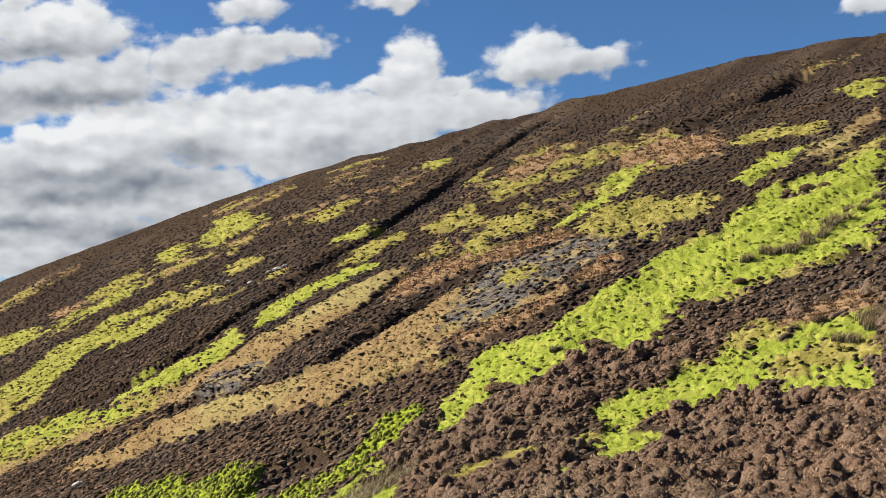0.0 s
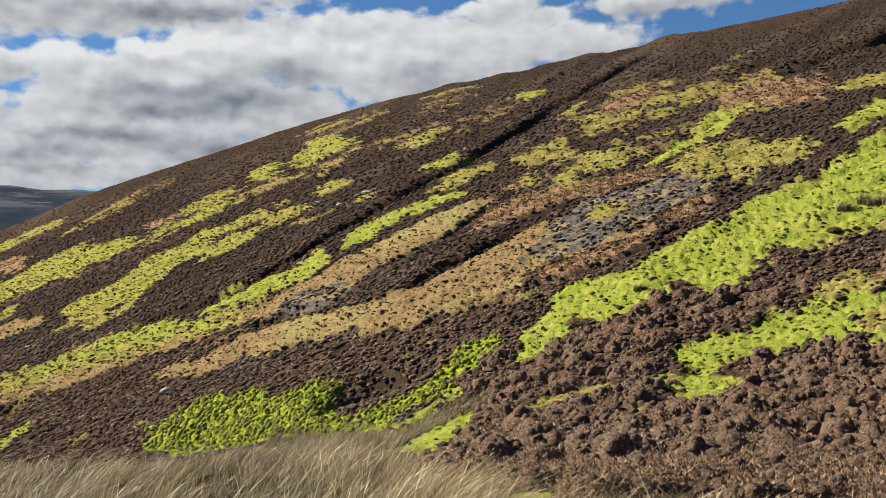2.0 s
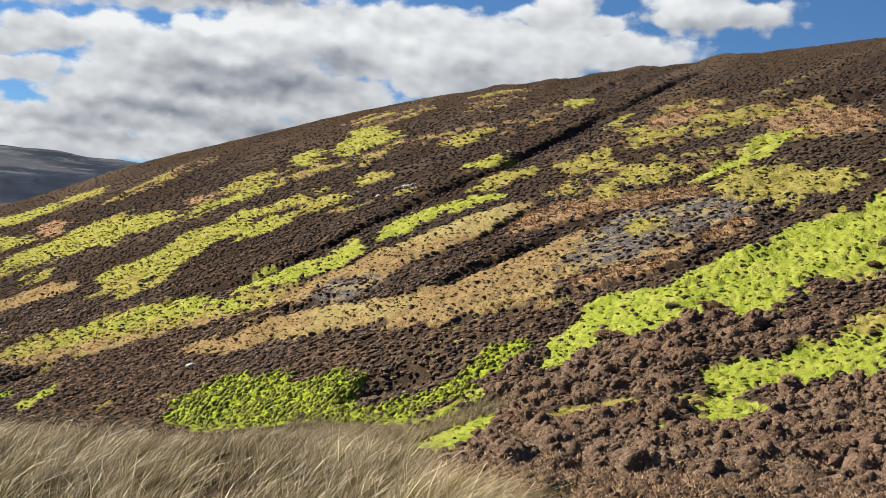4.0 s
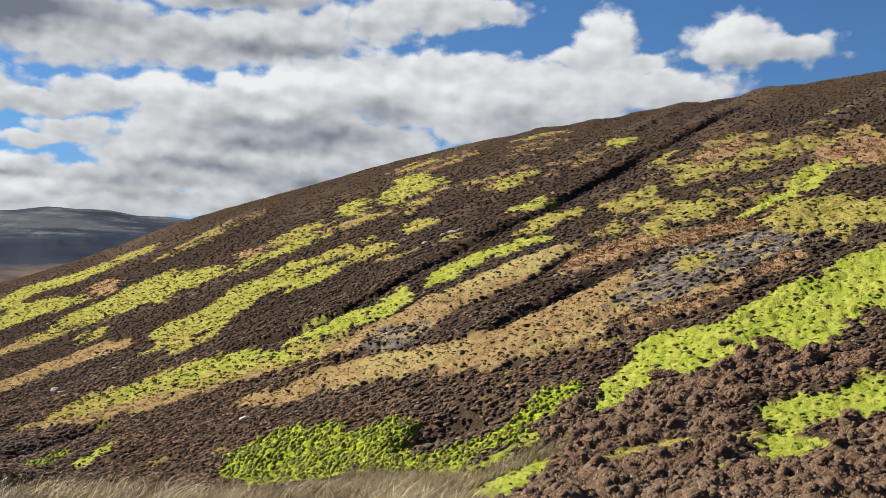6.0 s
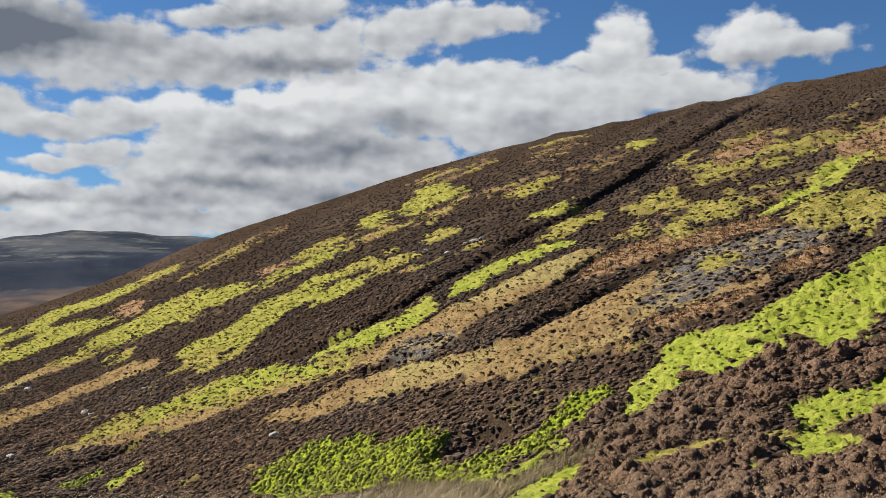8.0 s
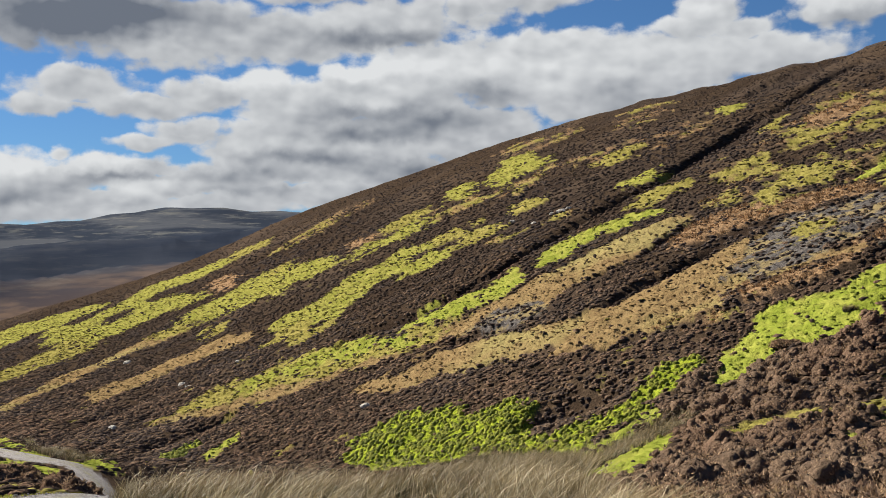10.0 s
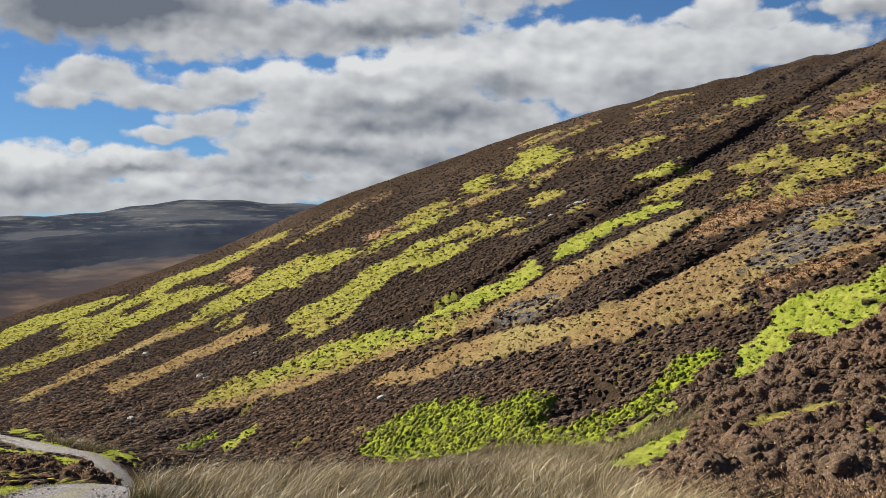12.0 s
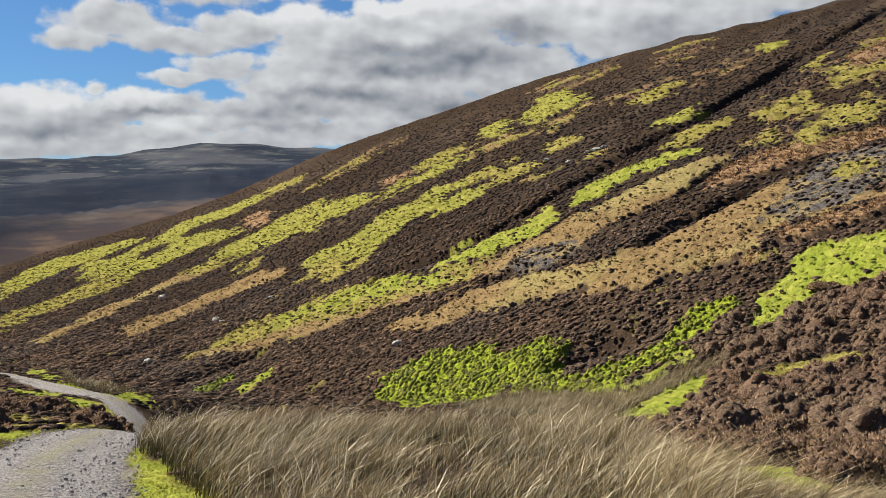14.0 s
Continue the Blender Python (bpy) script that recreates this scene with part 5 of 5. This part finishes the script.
wide = np.clip(0.08 + 0.0015 * cr, 0.15, 0.5) * rng.uniform(0.5, 1.2, len(cx))
v, f = mounds(cx, cy, cz, wide * 0.75, wide * 0.8, rng)
tagged(new("heather_clumps", mesh_of("heather_clumps", v, f, heather_mat, shade=True)), "small dark heather clumps dotted through the grass", "heather", kind="stuff")


# heather bushes beside the road bench: rounded, many-headed
def bushes(x, y, z, wide, tall, rng):
    """Lumpy half-spheres; returns verts, faces and points spread over their tops for the sprigs."""
    rings, sides, m = 4, 9, len(x)
    up = np.linspace(-0.15, 0.5 * np.pi * 0.86, rings)
    ang = np.arange(sides) * (2 * np.pi / sides)
    rough = rng.uniform(0.82, 1.15, (m, rings, sides))
    px = x[:, None, None] + wide[:, None, None] * rough * np.cos(up)[None, :, None] * np.cos(ang)[None, None, :]
    py = y[:, None, None] + wide[:, None, None] * rough * np.cos(up)[None, :, None] * np.sin(ang)[None, None, :]
    pz = z[:, None, None] + tall[:, None, None] * rough * np.sin(up)[None, :, None] + 0 * px
    verts = np.concatenate([np.stack([px, py, pz], -1).reshape(m, -1, 3), np.stack([x, y, z + tall], -1)[:, None, :]], 1)
    per = rings * sides + 1
    quads = []
    for k in range(rings - 1):
        for s in range(sides):
            t = (s + 1) % sides
            quads += [(k * sides + s, k * sides + t, (k + 1) * sides + t), (k * sides + s, (k + 1) * sides + t, (k + 1) * sides + s)]
    quads += [((rings - 1) * sides + s, (rings - 1) * sides + (s + 1) % sides, per - 1) for s in range(sides)]
    faces = (np.arange(m) * per)[:, None, None] + np.array(quads)[None]
    return verts.reshape(-1, 3), faces.reshape(-1, 3)


x, y, r = over_slope(60000, rng)
keep = (r < 78) & (rng.uniform(0, 1, len(x)) < np.clip(26 / r, 0, 1) ** 0.5 * 0.75)
x, y, r = x[keep], y[keep], r[keep]
mr, ma = np.sqrt(rng.uniform(16 ** 2, 60 ** 2, 420)), rng.uniform(31, 42, 420)
md, ms = to_line(-mr * np.sin(np.radians(ma)), mr * np.cos(np.radians(ma)), ROAD)
mr, ma = mr[(md > 2.2) & (ms < 0)], ma[(md > 2.2) & (ms < 0)]
x, y = np.concatenate([x[:1400], -mr * np.sin(np.radians(ma))]), np.concatenate([y[:1400], mr * np.cos(np.radians(ma))])
z, cover = surface(x, y)
open_ground = cover["green"] + cover["tan"] + cover["fern"] + cover["rushy"] + cover["peat"] + cover["olive"] * 0.8 + cover["gravel"]
for ox, oy in ((0.8, 0), (-0.8, 0), (0, 0.8), (0, -0.8)):
    side_cover = plants(x + ox, y + oy)
    open_ground = np.maximum(open_ground, side_cover["green"] + side_cover["fern"] + side_cover["rushy"] + side_cover["gravel"] + 0.8 * side_cover["olive"])
keep = open_ground < 0.4
x, y, z = x[keep], y[keep], z[keep]
wide = rng.uniform(0.34, 0.90, len(x)) * np.where(np.arctan2(-x, y) > 0.54, 0.7, 1.0)
tall = wide * rng.uniform(0.55, 1.15, len(x))
def bush_parts(x, y, z, wide, tall, heads, sprigs, rng):
    """Woody many-headed bodies, and the sprigs over them: two sets of arrays."""
    v, f = bushes(x, y, z - 0.14, wide, tall, rng)
    k = np.repeat(np.arange(len(x)), heads)
    up, ang = np.arcsin(rng.uniform(0.1, 1, len(k))), rng.uniform(0, 6.283, len(k))
    head = wide[k] * rng.uniform(0.18, 0.34, len(k))
    v2, f2 = mounds(x[k] + wide[k] * np.cos(up) * np.cos(ang), y[k] + wide[k] * np.cos(up) * np.sin(ang), z[k] - 0.16 + tall[k] * np.sin(up), head, head * 0.9, rng)
    v, f = np.vstack([v, v2]), np.vstack([f, f2 + len(v)])
    k = np.repeat(np.arange(len(x)), sprigs)
    up, ang = np.arcsin(rng.uniform(0.05, 1, len(k))), rng.uniform(0, 6.283, len(k))
    out = wide[k] * rng.uniform(1.0, 1.22, len(k))
    sx, sy, sz = x[k] + out * np.cos(up) * np.cos(ang), y[k] + out * np.cos(up) * np.sin(ang), z[k] - 0.12 + tall[k] * np.sin(up) * rng.uniform(1.0, 1.2, len(k))
    sprig = rng.uniform(0.06, 0.12, len(k)) * (0.7 + 0.5 * wide[k])
    out_n = np.stack([np.cos(up) * np.cos(ang), np.cos(up) * np.sin(ang), np.sin(up) + 0.35], -1)
    return (v, f), sprays(sx, sy, sz, sprig, sprig * 1.1, 4, rng, 0.3, out_n)


# the nearest ones stand singly, in five shapes
BUSH_SHAPES = []
for _ in range(5):
    one = np.array([0.0])
    body, leaf = bush_parts(one, one, one, one + rng.uniform(0.5, 0.62), one + rng.uniform(0.38, 0.5), 14, 130, rng)
    BUSH_SHAPES.append((mesh_of("woody_body", *body, low_mat, shade=True), mesh_of("foliage", leaf[0], leaf[1], seed_mat, normals=leaf[2])))
nearest = np.argsort(np.hypot(x, y) + 1e3 * (x < -12))[:240]
for i in nearest:
    bush = new("heather_bush")
    bush.matrix_world = pose(x[i], y[i], z[i], 0, 0, rng.uniform(0, 360)) @ Matrix.Scale(wide[i] / 0.56, 4)
    for part_name, data in zip(("woody_body", "foliage"), BUSH_SHAPES[i % 5]):
        new(part_name, data).parent = bush
    tagged(bush, "rounded brown heather bush on the bank below the road", "heather bush", "heather bushes on the near bank")
rest = np.setdiff1d(np.arange(len(x)), nearest)
body, leaf = bush_parts(x[rest], y[rest], z[rest], wide[rest], tall[rest], 10, 55, rng)
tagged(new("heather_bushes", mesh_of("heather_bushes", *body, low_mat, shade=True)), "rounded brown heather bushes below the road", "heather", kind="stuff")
tagged(new("heather_sprigs", mesh_of("heather_sprigs", leaf[0], leaf[1], seed_mat, normals=leaf[2])), "brown seed heads on the heather bushes", "heather", kind="stuff")


# a low peat bank along the brow
ba = np.arange(-13.0, 9.0, 0.08)
br = knots(ba, BROW_FAR) * 0.992
rise = 0.95 * np.clip(0.55 + 1.3 * fbm(ba / 1.1 + 4, 0 * ba, 3), 0.05, 1.0) * smooth(ba, -13, -10) * (1 - smooth(ba, 4, 9))
profile = []
for back, up in ((0.0, -0.05), (0.25, 0.75), (0.8, 1.0), (3.0, 0.8), (5.5, -0.1)):
    px, py = -(br + back) * np.sin(np.radians(ba)), (br + back) * np.cos(np.radians(ba))
    profile.append(np.stack([px, py, surface(px, py)[0] - 0.15 + up * rise], -1))
rows, cols = len(profile), len(ba)
i, j = np.meshgrid(np.arange(rows - 1), np.arange(cols - 1), indexing="ij")
faces = np.stack([i * cols + j, (i + 1) * cols + j, (i + 1) * cols + j + 1, i * cols + j + 1], -1).reshape(-1, 4)
tagged(new("peat_bank", mesh_of("peat_bank", np.concatenate(profile), faces, heather_mat, shade=True)), "low dark peat bank along the brow of the hill", "bank", kind="structure")


# ---------- rushes along the road ----------
rng = np.random.RandomState(11)
m = 190000
az, rr = rng.uniform(-26, 36, m), np.sqrt(rng.uniform(4.0 ** 2, 30.0 ** 2, m))
az[:50000], rr[:50000] = rng.uniform(-26, 8, 50000), rng.uniform(8, 23, 50000)
x, y = -rr * np.sin(np.radians(az)), rr * np.cos(np.radians(az))
d, side = to_line(x, y, ROAD)
dense = fbm(x / 1.3, y / 1.3, 3)
reach = np.minimum(knots(az, EDGE_FAR, 0.8) + np.interp(az, (4, 9), (10.0, 2.5)), 29)
keep = (side > 0) & (d > np.interp(rr, (10, 14, 17, 20), (1.95, 1.9, 1.75, 1.25)) + 0.5 * dense) & (rr < reach) & (dense + rng.uniform(-0.12, 0.12, m) > -0.06)
x, y, rr, az, dense = x[keep], y[keep], rr[keep], az[keep], dense[keep]
z, _ = surface(x, y)
tall = (0.56 + 0.9 * dense) * rng.uniform(0.55, 1.15, len(x)) * np.interp(az, (-26, 2, 9), (1.15, 1.15, 1.1))
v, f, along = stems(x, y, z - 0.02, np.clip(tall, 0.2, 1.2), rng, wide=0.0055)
# a few wider stems, coloured pale to stand for glints
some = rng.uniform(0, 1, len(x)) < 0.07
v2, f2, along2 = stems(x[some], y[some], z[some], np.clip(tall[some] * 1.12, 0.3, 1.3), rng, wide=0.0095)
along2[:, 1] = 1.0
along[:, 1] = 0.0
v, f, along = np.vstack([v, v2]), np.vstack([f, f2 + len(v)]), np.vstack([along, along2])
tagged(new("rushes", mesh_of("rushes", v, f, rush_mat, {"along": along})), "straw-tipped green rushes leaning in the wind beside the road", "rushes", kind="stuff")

# rushes on the bank below the road
x, y, r = over_slope(90000, rng)
cover = plants(x, y)
keep = cover["rushy"] > 0.4
x, y = np.repeat(x[keep], 14), np.repeat(y[keep], 14)
x, y = x + rng.normal(0, 0.35, len(x)), y + rng.normal(0, 0.35, len(x))
z, _ = surface(x, y)
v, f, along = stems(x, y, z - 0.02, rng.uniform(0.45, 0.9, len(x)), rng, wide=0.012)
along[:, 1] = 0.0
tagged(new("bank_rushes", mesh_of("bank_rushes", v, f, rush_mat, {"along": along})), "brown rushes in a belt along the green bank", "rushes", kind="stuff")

# single rush tussocks standing in the grass
m = 220
ang, rad = rng.uniform(0, 6.283, m), 0.42 * np.sqrt(rng.uniform(0, 1, m))
v, f, along = stems(rad * np.cos(ang), rad * np.sin(ang), np.full(m, -0.05), rng.uniform(0.45, 1.05, m), rng, lean=(0.15, 0.05), wide=0.013)
along[:, 1] = 0.0
tussock_mesh = mesh_of("rush_tussock", v, f, rush_mat, {"along": along})
SPOTS = ((24.8, 88.5, 1), (26.3, 88.7, 1), (28.0, 88.3, 1.2), (30.2, 89.7, 1.2), (31.9, 91.9, 1), (33.7, 93.3, 0.9), (35.6, 94.3, 0.9), (37.4, 95.2, 0.9), (7.7, 80.4, 0.7), (23.6, 65.5, 0.9), (25.0, 66.5, 1), (26.4, 67.6, 1), (24.6, 63.1, 0.9))
for i, (sx, sy, big_) in enumerate(SPOTS):
    sz = float(surface(np.array([sx]), np.array([sy]))[0][0])
    for k in range(3):
        ox, oy = rng.normal(0, 0.55, 2) * big_
        sz = float(surface(np.array([sx + ox]), np.array([sy + oy]))[0][0])
        ob = new("rush_tussock", tussock_mesh)
        ob.matrix_world = pose(sx + ox, sy + oy, sz, 0, 0, rng.uniform(-40, 40)) @ Matrix.Scale(big_ * rng.uniform(0.8, 1.2), 4)
        tagged(ob, "pale straw-tipped rush tussock in bright green grass", "rush tussock", "rush tussocks on the green slope")

# loose stones on the road
m = 9000
rr = 5 + 24 * rng.uniform(0, 1, m) ** 1.3
az = rng.uniform(24, 46, m)
x, y = -rr * np.sin(np.radians(az)), rr * np.cos(np.radians(az))
d, _ = to_line(x, y, ROAD)
keep = (d < 1.45) & (rng.uniform(0, 1, m) < 0.35 + 0.65 * smooth(np.abs(d - 0.1), 0.3, 0.7))
x, y = x[keep], y[keep]
z, _ = surface(x, y)
s = rng.gamma(2.0, 0.004, len(x)) + 0.005
v, f = tufts(x, y, z + 0.028, s, s * 0.9, rng)
tagged(new("road_stones", mesh_of("road_stones", v, f, stone_mat)), "loose grey stones scattered on the gravel road", "stones", kind="stuff")


# ---------- single rocks lying in the heather ----------
def boulder(name, x, y, wide, mat, label):
    bm = bmesh.new()
    bmesh.ops.create_icosphere(bm, subdivisions=3, radius=1.0)
    shift = Vector((x * 3.1, y * 1.7, wide * 11))
    for vert in bm.verts:
        c = vert.co.copy()
        k = 1 + 0.38 * noise.noise(c * 1.1 + shift) + 0.14 * noise.noise(c * 3.1 + shift)
        vert.co = Vector((c.x * k, c.y * k * 0.8, max(c.z, -0.35) * k * 0.62)) * wide
    me = bpy.data.meshes.new(name)
    bm.to_mesh(me)
    bm.free()
    me.materials.append(mat)
    ob = new(name, me)
    ob.location = (x, y, float(surface(np.array([x]), np.array([y]))[0][0]) + 0.12 * wide)
    return tagged(ob, label, "boulder", "rocks on the hillside")


for bx, by, wide in ((-34.6, 176.1, 0.6), (-27.3, 170.8, 0.5), (-25.8, 170.2, 0.8), (-24.6, 170.4, 0.5), (-29.6, 167.9, 0.5), (-124.0, 207.9, 0.9), (-88.8, 165.9, 0.8), (-85.1, 161.0, 0.6), (-77.7, 163.7, 0.5), (-86.8, 141.5, 0.7), (-36.5, 107.0, 0.6)):
    boulder("boulder", bx, by, wide, pale_rock, "pale grey rock lying in the heather")
for bx, by, wide in ((11.7, 94.5, 0.4), (12.0, 94.6, 0.35), (18.1, 98.6, 0.35)):
    boulder("boulder", bx, by, wide, dark_rock, "dark mossy boulder at the edge of green grass")


# ---------- the road's gravel bed, laid on the ground ----------
line = np.array(ROAD[:-1], float)
run = np.concatenate([[0], np.cumsum(np.hypot(*np.diff(line, axis=0).T))])
step_at = np.concatenate([np.arange(0, 50, 0.25), np.arange(50, run[-1], 0.6)])
cx, cy = np.interp(step_at, run, line[:, 0]), np.interp(step_at, run, line[:, 1])
for _ in range(3):
    kernel = np.ones(9) / 9
    cx, cy = np.convolve(np.pad(cx, 4, "edge"), kernel, "valid"), np.convolve(np.pad(cy, 4, "edge"), kernel, "valid")
tx, ty = np.gradient(cx), np.gradient(cy)
length = np.hypot(tx, ty)
nx, ny = ty / length, -tx / length
across = np.linspace(-1, 1, 21)
half = 1.34 + 0.22 * fbm(step_at[:, None] / 1.3 + 7 * (across[None, :] > 0), 0 * across[None, :] + 3.3, 3)
px, py = cx[:, None] + nx[:, None] * across * half, cy[:, None] + ny[:, None] * across * half
pz = surface(px.ravel(), py.ravel())[0].reshape(px.shape) + 0.035 - 0.075 * np.abs(across) ** 6 - 0.03 * np.exp(-((np.abs(across) - 0.5) / 0.18) ** 2)
rows, cols = px.shape
i, j = np.meshgrid(np.arange(rows - 1), np.arange(cols - 1), indexing="ij")
faces = np.stack([i * cols + j, i * cols + j + 1, (i + 1) * cols + j + 1, (i + 1) * cols + j], -1).reshape(-1, 4)[:, ::-1]
crown = np.clip(1 - np.abs(across) / 0.3, 0, 1) * np.clip(0.5 + 2.2 * fbm(px / 0.6, py / 0.6, 3), 0, 1)
rut = np.exp(-((np.abs(across) - 0.5) / 0.2) ** 2) + 0 * px
road_mesh = mesh_of("road", np.stack([px, py, pz], -1).reshape(-1, 3), faces, road_mat, {"wear": np.stack([crown.ravel(), rut.ravel(), 0 * rut.ravel()], 1)}, True)
tagged(new("road", road_mesh), "narrow grey gravel road with a grassy crown", "road", kind="structure")

# short grass on the verges
m = 16000
rr, az = 4 + 24 * rng.uniform(0, 1, m), rng.uniform(20, 48, m)
x, y = -rr * np.sin(np.radians(az)), rr * np.cos(np.radians(az))
d, side = to_line(x, y, ROAD)
keep = ((d > 1.3) & (d < 2.3)) | ((d < 0.32) & (rng.uniform(0, 1, m) < 0.5))
x, y, d = x[keep], y[keep], d[keep]
z, cover = surface(x, y)
tall = np.where(d < 1, 0.025, 0.045) * rng.uniform(0.6, 1.6, len(x))
v, f, nor = sprays(x, y, z + np.where(d < 1, 0.03, 0), tall * 1.3, tall * 0.8, 6, rng, 0.3)
tagged(new("verge_grass", mesh_of("verge_grass", v, f, verge_mat, normals=nor)), "short yellow-green grass along the road edge", "grass", kind="stuff")


# ---------- single heather bushes standing out of the grass ----------
def heather_bush(wide):
    ob = new("heather_bush", None)
    one = np.array([0.0])
    v, f = bushes(one, one, one, one + wide, one + wide * 0.62, rng)
    new("woody_body", mesh_of("woody_body", v, f, wood_mat, shade=True)).parent = ob
    k = 260
    up, ang = np.arcsin(rng.uniform(0.0, 1, k)), rng.uniform(0, 6.283, k)
    out_n = np.stack([np.cos(up) * np.cos(ang), np.cos(up) * np.sin(ang), np.sin(up) + 0.35], -1)
    sprig = rng.uniform(0.07, 0.13, k)
    v, f, nor = sprays(wide * out_n[:, 0], wide * out_n[:, 1], 0.62 * wide * np.sin(up), sprig, sprig * 0.9, 3, rng, 0.5, out_n)
    new("foliage", mesh_of("foliage", v, f, seed_mat, normals=nor)).parent = ob
    return tagged(ob, "single rounded brown heather bush in green grass", "heather bush", "heather bushes in the grass")


first_bush = heather_bush(0.6)
for i, (bx, by, big_) in enumerate(((3.1, 78.3, 1.3), (3.8, 77.9, 1.1), (10.7, 79.7, 1.0), (11.3, 78.0, 0.9), (10.2, 78.6, 0.8), (12.5, 74.6, 1.0), (13.5, 70.2, 1.0), (22.6, 84.3, 0.9), (20.2, 73.5, 0.8), (23.7, 70.5, 0.8), (15.3, 75.5, 0.9), (14.7, 77.6, 0.8), (6.8, 72.5, 1.0), (8.6, 71.0, 0.9), (34.3, 107.4, 1.0), (35.6, 105.5, 1.2), (36.8, 104.2, 0.9))):
    bz = float(surface(np.array([bx]), np.array([by]))[0][0]) - 0.06
    m4 = pose(bx, by, bz, 0, 0, rng.uniform(0, 360)) @ Matrix.Scale(big_, 4)
    if i == 0:
        first_bush.matrix_world = m4
    else:
        copy_thing(first_bush, m4 @ Matrix.Diagonal((*[1 / q for q in first_bush.scale], 1)))
